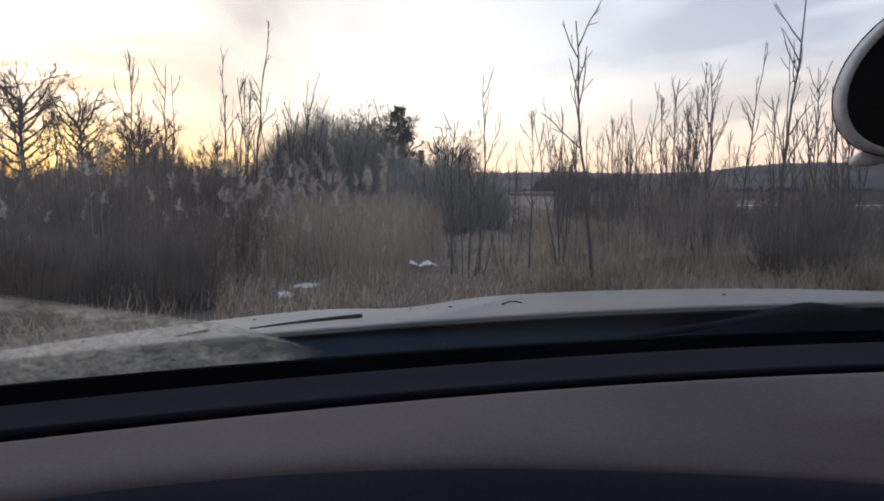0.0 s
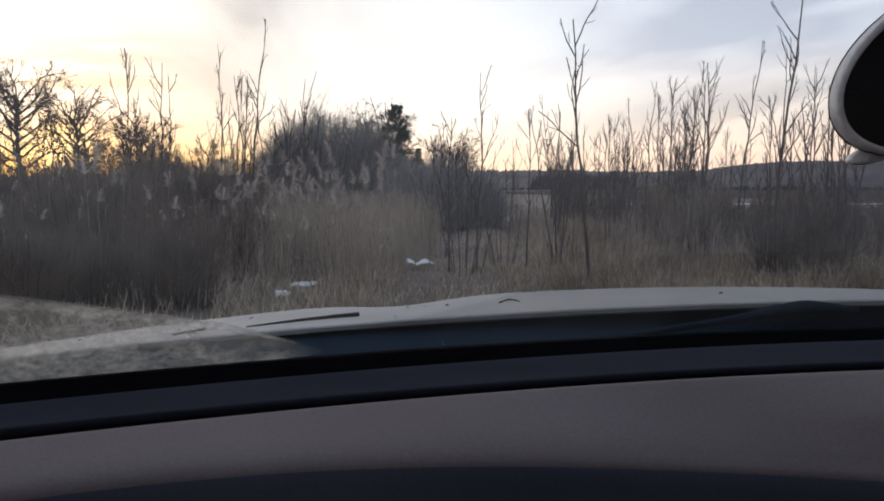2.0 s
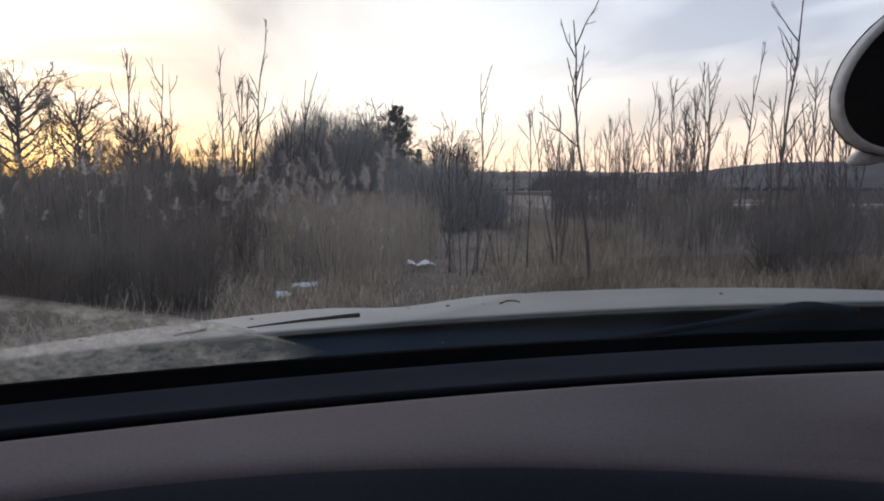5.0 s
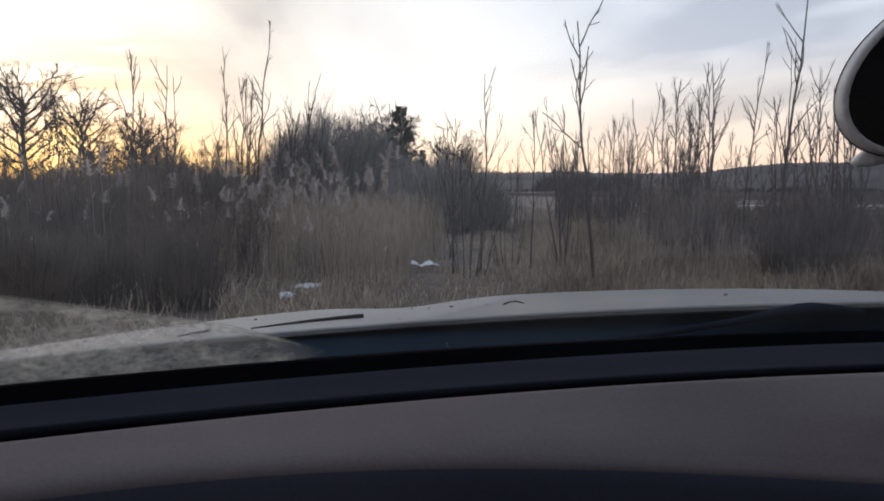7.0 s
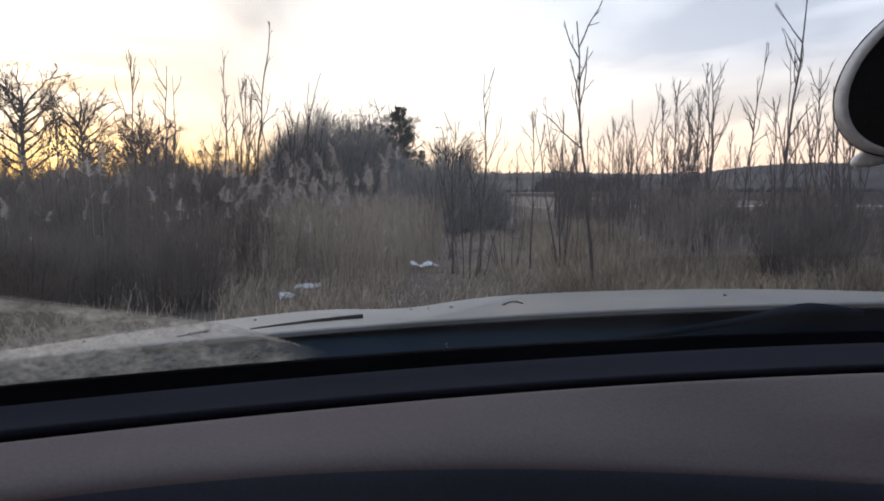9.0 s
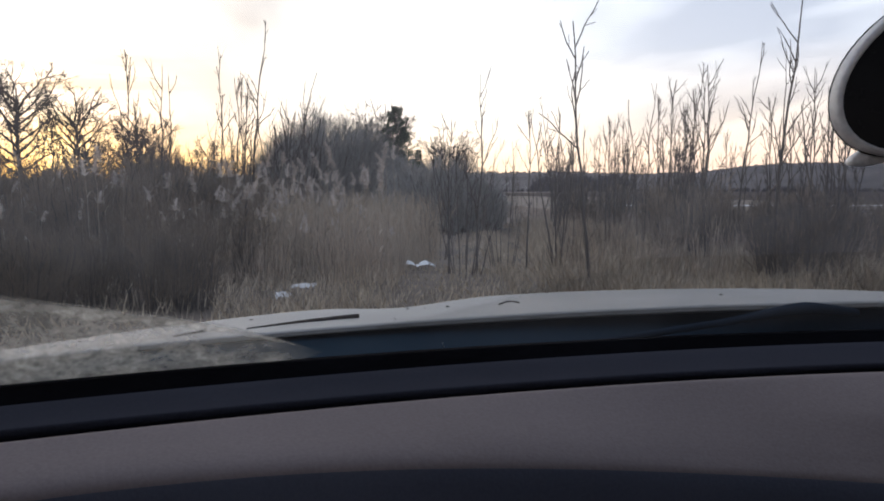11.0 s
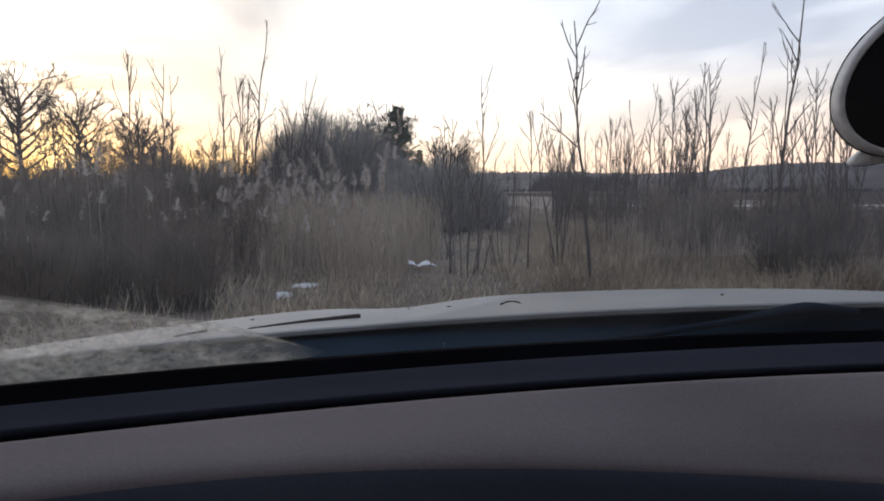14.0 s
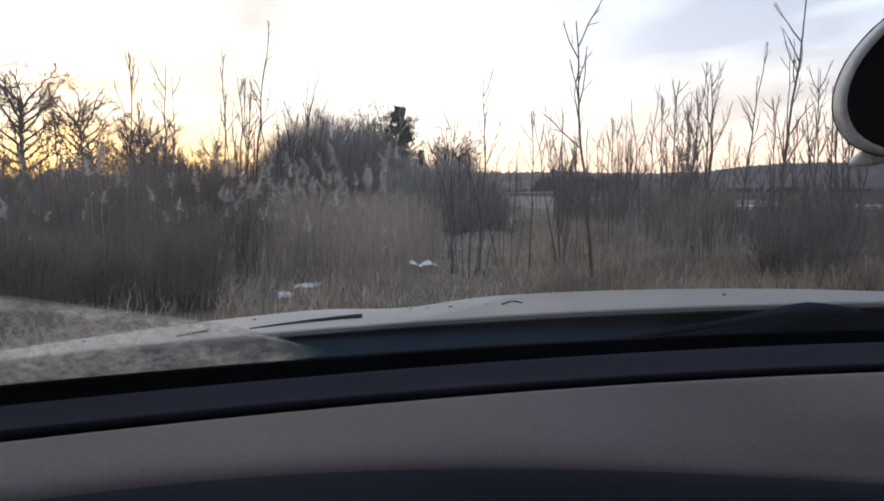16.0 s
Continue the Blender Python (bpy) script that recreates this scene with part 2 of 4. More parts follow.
dt.links.new(dust_d.outputs[0], dmix.inputs[2])
dtr = N(dt, "ShaderNodeBsdfTransparent")
dall = N(dt, "ShaderNodeMixShader")
tip = ramp(dt, calc(dt, "ADD", dsep.outputs[0], calc(dt, "MULTIPLY", dn1.outputs[0], 0.05)), (0.93, grey(1.0)), (1.0, grey(0.2)))
dt.links.new(calc(dt, "MULTIPLY", calc(dt, "MULTIPLY", edge, blot), calc(dt, "MULTIPLY", tip, 0.86)), dall.inputs[0])
dt.links.new(dtr.outputs[0], dall.inputs[1])
dt.links.new(dmix.outputs[0], dall.inputs[2])
dout = N(dt, "ShaderNodeOutputMaterial")
dt.links.new(dall.outputs[0], dout.inputs[0])


# ---- mesh helpers ----
def mesh_of(name, verts, faces, mat, smooth=False):
    me = bpy.data.meshes.new(name)
    me.from_pydata(np.asarray(verts).reshape(-1, 3).tolist(), [], faces.tolist() if isinstance(faces, np.ndarray) else faces)
    me.materials.append(mat)
    if smooth:
        me.polygons.foreach_set("use_smooth", [True] * len(me.polygons))
    me.update()
    return me


def solid(name, verts, faces, mat, parent=None, label="", smooth=False):
    ob = new(name, mesh_of(name, verts, faces, mat, smooth))
    if parent:
        ob.parent = parent
    if label:
        ob["label"] = label
    return ob


def part(name, bm, mat, parent=None, label="", smooth=False):
    me = bpy.data.meshes.new(name)
    bm.to_mesh(me)
    bm.free()
    me.materials.append(mat)
    if smooth:
        me.polygons.foreach_set("use_smooth", [True] * len(me.polygons))
    ob = new(name, me)
    if parent:
        ob.parent = parent
    if label:
        ob["label"] = label
    return ob


def joined(pieces):
    """One vertex array and face list out of several."""
    vs, fs, k = [], [], 0
    for v, f in pieces:
        v = np.asarray(v).reshape(-1, 3)
        vs.append(v)
        fs += (np.asarray(f) + k).tolist()
        k += len(v)
    return np.concatenate(vs), fs


def unit(a):
    return a / np.maximum(np.linalg.norm(a, axis=-1, keepdims=True), 1e-9)


def tubes(P, R, n=3):
    """Tapered tubes along N polylines of S points."""
    S = P.shape[1]
    d = unit(P[:, -1] - P[:, 0])
    ref = np.where(np.abs(d[:, 2:3]) < 0.9, np.array([[0, 0, 1.0]]), np.array([[1.0, 0, 0]]))
    u = unit(np.cross(d, ref))
    v = np.cross(d, u)
    a = np.arange(n) * 2 * np.pi / n
    ring = u[:, None, :] * np.cos(a)[None, :, None] + v[:, None, :] * np.sin(a)[None, :, None]
    V = P[:, :, None, :] + ring[:, None, :, :] * R[:, :, None, None]
    idx = np.arange(V.shape[0] * S * n).reshape(-1, S, n)
    nx = np.roll(idx, -1, axis=2)
    F = np.stack([idx[:, :-1], nx[:, :-1], nx[:, 1:], idx[:, 1:]], axis=-1).reshape(-1, 4)
    return V.reshape(-1, 3), F


def ribbons(P, W, side):
    """Tapered blades along N polylines."""
    S = P.shape[1]
    V = np.stack([P - side[:, None, :] * W[:, :, None], P + side[:, None, :] * W[:, :, None]], axis=2)
    idx = np.arange(V.shape[0] * S * 2).reshape(-1, S, 2)
    F = np.stack([idx[:, :-1, 0], idx[:, :-1, 1], idx[:, 1:, 1], idx[:, 1:, 0]], axis=-1).reshape(-1, 4)
    return V.reshape(-1, 3), F


def shoots(rng, base, way, length, S=5, lift=0.0, wob=0.03):
    """N growing lines from base along way, bent upwards by lift, wavering by wob of their length."""
    s = np.linspace(0, 1, S)
    n = len(base)
    P = base[:, None, :] + unit(way)[:, None, :] * (length[:, None] * s)[:, :, None]
    P[:, :, 2] += (lift * length)[:, None] * s ** 2 if np.ndim(lift) else lift * length[:, None] * s ** 2
    w = np.cumsum(rng.normal(0, 1, (n, S, 3)), axis=1) * (wob * length)[:, None, None] * s[None, :, None]
    return P + w


def along(P, i, s):
    """The point at the share s of line i, and the way there."""
    S = P.shape[1]
    f = np.clip(s, 0, 0.999) * (S - 1)
    k = f.astype(int)
    a, b = P[i, k], P[i, k + 1]
    return a + (b - a) * (f - k)[:, None], unit(b - a)


def offshoots(rng, P, count, lo, hi, spread, share, length, S=4, lift=0.25, wob=0.03):
    """count side shoots on each line between the shares lo and hi."""
    n = len(P)
    i = np.repeat(np.arange(n), count)
    s = rng.uniform(lo, hi, n * count)
    base, d = along(P, i, s)
    out = unit(rng.normal(0, 1, (n * count, 3)))
    way = d + out * spread
    ln = length[i] * share * rng.uniform(0.5, 1.2, n * count) * (1.15 - 0.6 * s)
    return shoots(rng, base, way, ln, S, lift, wob), ln, i, s


def taper(n, S, r0, r1):
    s = np.linspace(0, 1, S)
    r0 = np.broadcast_to(np.asarray(r0, float), (n,))
    return r0[:, None] * (1 - s) + r1 * s


def smooth01(x):
    x = np.clip(x, 0, 1)
    return x * x * (3 - 2 * x)


def gz(x, y):
    """Height of the ground: level round the track, a low wide field to the east and far off."""
    x, y = np.asarray(x, float), np.asarray(y, float)
    right = smooth01((x - 3) / 12) * smooth01((y - 8) / 18)
    far = smooth01((y - 45) / 60)
    z = -1.2 * np.maximum(right, far)
    z = z + (0.05 * np.sin(x * 1.3 + y * 0.7) + 0.04 * np.sin(y * 1.9 - x * 0.8)) * np.clip((y - 4) / 4, 0, 1) * np.clip(1.5 - y / 60, 0, 1)
    return z


# ---- the large structure: ground, fields, hills ----
ax = np.sinh(np.linspace(-6.2, 6.2, 190)) / np.sinh(6.2) * 2600
ay = np.sinh(np.linspace(-5.6, 6.4, 210)) / np.sinh(6.4) * 2800
gx, gy = np.meshgrid(ax, ay)
gv = np.stack([gx, gy, gz(gx, gy)], -1).reshape(-1, 3)
gi = np.arange(len(gv)).reshape(gx.shape)
gf = np.stack([gi[:-1, :-1], gi[:-1, 1:], gi[1:, 1:], gi[1:, :-1]], -1).reshape(-1, 4)
ground = tagged(solid("ground", gv, gf, EARTH, smooth=True), "rough earth covered with flattened dead grass", "ground", kind="structure")


def strip(name, mat, x0, x1, y0, y1, lift, label, category, seed, kind="", n=60, run=9, ragged=1.1):
    """A flat patch on the ground with an uneven outline."""
    rng = np.random.default_rng(seed)
    t = np.linspace(0, 1, n)
    w = np.convolve(rng.normal(0, 1, n + run - 1), np.ones(run) / run, "valid")[:n]
    w2 = np.convolve(rng.normal(0, 1, n + run - 1), np.ones(run) / run, "valid")[:n]
    ends = np.minimum(1, np.minimum(t, 1 - t) * 8) ** 0.5
    mid, half = (y0 + y1) / 2, (y1 - y0) / 2
    xs = x0 + (x1 - x0) * t
    lo, hi = mid - half * ends * (1 + ragged * w), mid + half * ends * (1 + ragged * w2)
    rows = []
    for k, s in enumerate((0, 0.12, 0.5, 0.88, 1)):
        ys = lo + (hi - lo) * s
        rows.append(np.stack([xs, ys, gz(xs, ys) + lift * (0.05, 0.8, 1.0, 0.8, 0.05)[k]], -1))
    V = np.stack(rows, 0)
    I = np.arange(5 * n).reshape(5, n)
    F = np.stack([I[:-1, :-1], I[:-1, 1:], I[1:, 1:], I[1:, :-1]], -1).reshape(-1, 4)
    return tagged(solid(name, V.reshape(-1, 3), F, mat, smooth=True), label, category, kind=kind)


strip("pale_field", PALE_FIELD, 17, 36, 112, 126, 0.14, "pale stubble field beyond the marsh", "field", 3, "structure")
strip("far_field", PEAT, 10, 620, 128, 700, 0.25, "wide dark peaty field below the hills", "field", 4, "structure")
strip("marsh_field", PEAT, 24, 260, 62, 100, 0.10, "dark wet marsh field", "field", 6, "structure")
strip("snow_strip", SNOW, 26, 130, 112, 115.5, 0.12, "long strip of old snow along a ditch", "snow", 5)


def ridge(name, y, tops, depth, label, seed):
    """A hill whose skyline runs through the (x, height) pairs in tops."""
    rng = np.random.default_rng(seed)
    xs = np.linspace(tops[0][0], tops[-1][0], 400)
    hs = np.interp(xs, [a for a, b in tops], [b for a, b in tops])
    rough = np.convolve(rng.normal(0, 1, 404), np.ones(5) / 5, "valid")
    hs = hs + rough * 1.1
    rows = []
    for s, k in ((0, 0.0), (0.4, 0.25), (0.75, 0.7), (1.0, 1.0), (1.6, 0.5)):
        rows.append(np.stack([xs * (1 + 0.15 * (s - 1)), np.full(400, y + depth * (s - 1)), -1.25 + (hs + 1.25) * k], -1))
    V = np.stack(rows, 0)
    I = np.arange(5 * 400).reshape(5, 400)
    F = np.stack([I[:-1, :-1], I[:-1, 1:], I[1:, 1:], I[1:, :-1]], -1).reshape(-1, 4)
    ob = tagged(solid(name, V.reshape(-1, 3), F, HILL, smooth=True), label, "hill", kind="structure")
    return xs, hs


hill_x, hill_h = ridge("wooded_hill", 1200, [(-1500, 14), (-300, 20), (80, 28), (200, 30), (320, 26), (430, 31), (480, 37), (560, 44), (720, 44), (1000, 38), (1600, 30)], 420,
                       "low wooded hill on the skyline at dusk", 7)


def woodland(name, spots, tall, thick, per, label, seed):
    """Many bare trees far off, too small to tell apart."""
    rng = np.random.default_rng(seed)
    n = len(spots)
    base = np.repeat(spots, per, axis=0)
    t = (spots[:, 0] - spots[:, 0].min()) / np.ptp(spots[:, 0])
    ends = 0.35 + 0.65 * np.clip(np.minimum(t, 1 - t) * 6, 0, 1) ** 0.6
    h = np.repeat(rng.uniform(0.6, 1.2, n) * tall * ends * (0.85 + 0.2 * np.sin(t * 17)), per) * rng.uniform(0.6, 1.05, n * per)
    way = rng.normal(0, 0.28, (n * per, 3))
    way[:, 2] = 1
    base = base + rng.normal(0, 0.12, base.shape) * tall * np.array([1, 1, 0])
    base[:, 2] -= 0.5
    P = shoots(rng, base, way, h, 4, 0.0, 0.04)
    v, f = tubes(P, taper(n * per, 4, thick, thick * 0.3))
    return tagged(solid(name, v, f, FARWOOD), label, "woodland", kind="stuff")


rw = np.random.default_rng(11)
k = rw.integers(0, 400, 900)
woodland("ridge_woods", np.stack([hill_x[k] + rw.normal(0, 2, 900), np.full(900, 1196.0), hill_h[k] - 1.0], -1), 5, 0.8, 7, "bare woods along the top of the far hill", 12)
c = rw.uniform(0, 1, 260)
copse = np.stack([104 + 106 * c, rw.uniform(800, 840, 260), np.full(260, -0.5)], -1)
woodland("far_copse", copse, 20, 0.55, 14, "dark copse of bare trees across the field", 13)
c = rw.uniform(0, 1, 420)
hedge = np.stack([40 + 700 * c, 770 + 10 * np.sin(c * 9), np.full(420, -1.2)], -1)
woodland("far_hedgerow", hedge, 6.0, 0.5, 9, "low dark hedgerow at the foot of the hill", 14)


# ---- plants ----
def thing(name, label, category, group=""):
    return tagged(new(name), label, category, group)


def sapling(seed, tall, thick, lean=0.05, branches=11, label="slender bare sapling with upswept twigs"):
    """A young bare tree: stem, side branches, fine twigs."""
    rng = np.random.default_rng(seed)
    root = thing("sapling", label, "sapling", "bare saplings")
    way = np.array([[rng.normal(0, lean), rng.normal(0, lean), 1.0]])
    stem = shoots(rng, np.array([[0, 0, -0.1]]), way, np.array([tall + 0.1]), 10, 0.0, 0.014)
    v, f = tubes(stem, taper(1, 10, thick, 0.008), 6)
    solid("stem", v, f, BARK, root)
    br, ln, i, s = offshoots(rng, stem, branches, 0.25, 0.92, 0.62, 0.22, np.array([tall]), 7, 0.22, 0.035)
    tw, lt, i2, s2 = offshoots(rng, br, 2, 0.3, 0.9, 0.75, 0.45, ln, 5, 0.15, 0.04)
    for j in range(len(br)):
        m = i2 == j
        solid("branch", *joined([tubes(br[j:j + 1], taper(1, 7, thick * 0.46, 0.006), 4), tubes(tw[m], taper(m.sum(), 5, thick * 0.27, 0.005), 3)]), TWIG, root)
    return root


def forked_sapling(seed, tall, thick, label):
    """A sapling that parts low down into several long upright poles."""
    rng = np.random.default_rng(seed)
    root = thing("sapling", label, "sapling", "bare saplings")
    n = 4
    a = rng.uniform(0, 6.28, n)
    way = np.stack([np.cos(a) * 0.16, np.sin(a) * 0.16, np.ones(n)], -1)
    base = np.stack([np.cos(a) * 0.06, np.sin(a) * 0.06, np.full(n, -0.1)], -1)
    ln = tall * rng.uniform(0.7, 1.05, n)
    poles = shoots(rng, base, way, ln, 9, 0.0, 0.012)
    for j in range(n):
        v, f = tubes(poles[j:j + 1], taper(1, 9, thick * rng.uniform(0.7, 1), 0.008), 6)
        solid("stem", v, f, BARK, root)
    br, lb, i, s = offshoots(rng, poles, 5, 0.35, 0.9, 0.65, 0.20, ln, 5, 0.2, 0.035)
    tw, lt, i2, s2 = offshoots(rng, br, 2, 0.3, 0.95, 0.5, 0.4, lb, 4, 0.3, 0.03)
    for j in range(len(br)):
        m = i2 == j
        solid("branch", *joined([tubes(br[j:j + 1], taper(1, 5, thick * 0.42, 0.006), 4), tubes(tw[m], taper(m.sum(), 4, thick * 0.25, 0.005), 3)]), TWIG, root)
    return root


def bush(seed, tall, wide, stems, label, mat, fine=0.006, group="scrub bushes", per=9, round_top=True, cone=0.0, foot=0.22):
    """A dense many-stemmed shrub with a ragged domed outline."""
    rng = np.random.default_rng(seed)
    root = thing("bush", label, "bush", group)
    a = rng.uniform(0, 6.28, stems)
    r = np.sqrt(rng.uniform(0, 1, stems))
    base = np.stack([np.cos(a) * r * wide * foot, np.sin(a) * r * wide * foot, np.full(stems, -0.1)], -1)
    tilt = r * (wide * (0.62 - foot)) / tall
    way = np.stack([np.cos(a) * tilt, np.sin(a) * tilt, np.ones(stems)], -1)
    dome = np.sqrt(np.maximum(1 - 0.72 * r ** 2, 0.08)) if round_top else rng.uniform(0.6, 1.05, stems)
    dome = dome * (1 - cone * r)
    ln = tall * dome * rng.uniform(0.78, 1.0, stems)
    st = shoots(rng, base, way, ln, 6, 0.0, 0.025)
    tagged(solid("stems", *tubes(st, taper(stems, 6, 0.016, 0.006), 3), BARK, root), kind="stuff")
    tw, lt, i, s = offshoots(rng, st, per, 0.12, 1.0, 0.8, 0.30, ln, 4, 0.2, 0.04)
    t2, l2, i2, s2 = offshoots(rng, tw, 3, 0.2, 1.0, 0.55, 0.8, lt, 3, 0.2, 0.04)
    tagged(solid("twigs", *joined([tubes(tw, taper(len(tw), 4, fine * 1.3, fine * 0.5), 3), tubes(t2, taper(len(t2), 3, fine, fine * 0.45), 3)]), mat, root), kind="stuff")
    return root


def bare_tree(seed, tall, wide, label, thick=0.22, limbs=16, twigs=6, reach=0.36, bole=0.74, rise=0.0):
    """A grown bare tree: a short bole, crooked limbs all round it that turn upwards, a net of twigs. wide: how far the limbs stand off."""
    rng = np.random.default_rng(seed)
    root = thing("bare_tree", label, "tree", "bare trees")
    stem = shoots(rng, np.array([[0, 0, -0.2]]), np.array([[rng.normal(0, 0.04), rng.normal(0, 0.04), 1.0]]), np.array([tall * bole]), 9, 0.0, 0.012)
    v, f = tubes(stem, taper(1, 9, thick, thick * 0.16), 8)
    solid("trunk", v, f, BARK, root)
    s = np.linspace(0.34, 0.99, limbs)
    base, d = along(stem, np.zeros(limbs, int), s)
    a = np.arange(limbs) * 2.4 + rng.normal(0, 0.3, limbs)
    way = np.stack([np.cos(a) * wide, np.sin(a) * wide, rise + 0.25 + 1.1 * (s - 0.3) + rng.normal(0, 0.12, limbs)], -1)
    a1 = tall * reach * (1.12 - 0.42 * s) * rng.uniform(0.8, 1.15, limbs)
    l1 = shoots(rng, base, way, a1, 8, 0.28, 0.05)
    l2, a2, i2, s = offshoots(rng, l1, 8, 0.15, 0.95, 0.9, 0.55, a1, 6, 0.10, 0.06)
    l3, a3, i, s = offshoots(rng, l2, twigs, 0.10, 0.95, 0.9, 0.65, a2, 4, 0.08, 0.06)
    l4, a4, i, s = offshoots(rng, l3, 3, 0.15, 1.0, 0.9, 0.75, a3, 3, 0.05, 0.06)
    for j in range(len(l1)):
        m = i2 == j
        solid("limb", *joined([tubes(l1[j:j + 1], taper(1, 8, thick * 0.40, 0.026), 5), tubes(l2[m], taper(m.sum(), 6, thick * 0.13, 0.014), 4)]), BARK, root)
    tagged(solid("twigs", *joined([tubes(l3, taper(len(l3), 4, 0.015, 0.009), 3), tubes(l4, taper(len(l4), 3, 0.010, 0.006), 3)]), TWIG, root), kind="stuff")
    return root


def pine(seed, tall, label):
    """A young conifer: trunk, whorled limbs, needled twigs."""
    rng = np.random.default_rng(seed)
    root = thing("pine_tree", label, "tree", "conifers")
    stem = shoots(rng, np.array([[0, 0, -0.2]]), np.array([[0, 0.0, 1.0]]), np.array([tall + 0.2]), 10, 0.0, 0.004)
    solid("trunk", *tubes(stem, taper(1, 10, 0.09, 0.01), 7), BARK, root)
    whorls = 15
    n = whorls * 9
    k = np.repeat(np.arange(whorls), 9)
    s = np.clip(0.10 + 0.88 * k / (whorls - 1) + rng.normal(0, 0.022, n), 0.06, 0.985)
    base, d = along(stem, np.zeros(n, int), s)
    a = rng.uniform(0, 6.28, n)
    way = np.stack([np.cos(a), np.sin(a), 0.02 + 0.40 * s + rng.normal(0, 0.14, n)], -1)
    ln = tall * 0.40 * (1.03 - s) ** 0.8 * rng.uniform(0.5, 1.1, n) + 0.05
    lim = shoots(rng, base, way, ln, 6, 0.10, 0.03)
    for j in range(n):
        solid("limb", *tubes(lim[j:j + 1], taper(1, 6, 0.022, 0.006), 4), BARK, root)
    tw, lt, i, q = offshoots(rng, lim, 14, 0.10, 1.0, 0.8, 0.42, ln, 4, 0.12, 0.03)
    m = len(tw) * 20
    i = np.repeat(np.arange(len(tw)), 20)
    nb, nd = along(tw, i, rng.uniform(0, 1, m))
    nw = unit(nd + unit(rng.normal(0, 1, (m, 3))) * 0.9)
    nl = rng.uniform(0.07, 0.13, m)
    P = np.stack([nb, nb + nw * nl[:, None]], 1)
    needles = solid("needles", *ribbons(P, taper(m, 2, 0.0055, 0.002), unit(np.cross(nw, rng.normal(0, 1, (m, 3))))), NEEDLE, root)
    tagged(needles, kind="stuff")
    return root


def reed(seed, tall, label="dead reed stalk with a feathery seed plume"):
    """A dry reed: stalk, long leaves, drooping plume."""
    rng = np.random.default_rng(seed)
    root = thing("reed", label, "reed", "dry reeds")
    stem = shoots(rng, np.array([[0, 0, -0.05]]), np.array([[rng.normal(0, 0.07), rng.normal(0, 0.07), 1]]), np.array([tall]), 8, 0.0, 0.008)
    solid("stalk", *tubes(stem, taper(1, 8, 0.0055, 0.0025), 4), REED, root)
    n = 5
    b, d = along(stem, np.zeros(n, int), rng.uniform(0.2, 0.8, n))
    a = rng.uniform(0, 6.28, n)
    P = shoots(rng, b, np.stack([np.cos(a), np.sin(a), np.full(n, 1.3)], -1), rng.uniform(0.2, 0.45, n), 5, -0.55, 0.02)
    side = np.stack([-np.sin(a), np.cos(a), np.zeros(n)], -1)
    w = np.array([0.6, 1.0, 0.9, 0.6, 0.1]) * 0.009
    for j in range(n):
        solid("leaf", *ribbons(P[j:j + 1], w[None], side[j:j + 1]), REED, root)
    tip, td = along(stem, np.zeros(1, int), np.array([0.98]))
    lean_a = rng.uniform(0, 6.28)
    m = 110
    q = rng.uniform(0, 1, m)
    droop = np.array([math.cos(lean_a), math.sin(lean_a), 0])
    core_p = tip - td * 0.05 + td * (0.24 * q)[:, None] + droop * (0.10 * q ** 2)[:, None]
    way = rng.normal(0, 0.45, (m, 3)) + np.array([0, 0, 0.7]) + droop * 0.5
    P = shoots(rng, core_p, way, rng.uniform(0.05, 0.13, m) * (1.1 - 0.6 * q), 3, -0.3, 0.05)
    solid("plume", *ribbons(P, taper(m, 3, 0.008, 0.003), unit(rng.normal(0, 1, (m, 3)))), PLUME, root)
    return root


def stand(models, spots, seed, low=0.85, high=1.15):
    """Copies of the models, one at each (x, y, scale) spot; the models themselves take the first spots."""
    rng = np.random.default_rng(seed)
    for n, (x, y, k) in enumerate(spots):
        k = k * rng.uniform(low, high)
        m = Matrix.LocRotScale((x, y, float(gz(x, y))), Euler((0, 0, rng.uniform(0, 6.28))), None)
        if n < len(models):
            ob = models[n]
            ob.matrix_basis = m
        else:
            ob = copy_thing(models[n % len(models)], m)
        ob.scale = (k, k, k)


def at(slope, d):
    """The place d metres ahead on the bearing whose slope to the side is given."""
    return slope * d, d


R = np.random.default_rng(21)

# tall grown trees against the sunset, far to the west
broad_oak = bare_tree(31, 9.6, 1.0, "broad bare oak black against the sunset", 0.24, 22, 6, 0.40)
stand([broad_oak], [(*at(-0.485, 60), 1.02), (*at(-0.565, 57), 1.16), (*at(-0.40, 66), 0.84)], 34, 0.97, 1.03)
twiggy_tree = bare_tree(32, 9.0, 0.8, "bare tree with a twiggy crown at dusk", 0.19, 14, 7, 0.30)
stand([twiggy_tree], [(*at(-0.418, 62), 0.92), (*at(-0.315, 64), 0.70), (*at(-0.60, 78), 0.72), (*at(-0.37, 80), 0.66)], 35, 0.97, 1.03)
narrow_tree = bare_tree(33, 8.0, 0.62, "vase-shaped bare tree with upswept limbs", 0.11, 12, 5, 0.56, 0.42, 0.75)
stand([narrow_tree], [(*at(-0.070, 46), 0.92), (*at(-0.092, 52), 0.90), (*at(0.008, 54), 0.80), (*at(0.030, 58), 0.74), (*at(-0.262, 62), 0.62), (*at(-0.205, 66), 0.55), (*at(-0.125, 56), 0.70)], 36, 0.97, 1.03)

pines = [pine(41, 5.0, "young pine tree dark among bare bushes")]
stand(pines, [(*at(-0.058, 38), 1.10), (*at(-0.028, 43), 0.70), (*at(-0.478, 46), 0.72), (*at(-0.052, 44), 0.72)], 42, 0.98, 1.02)

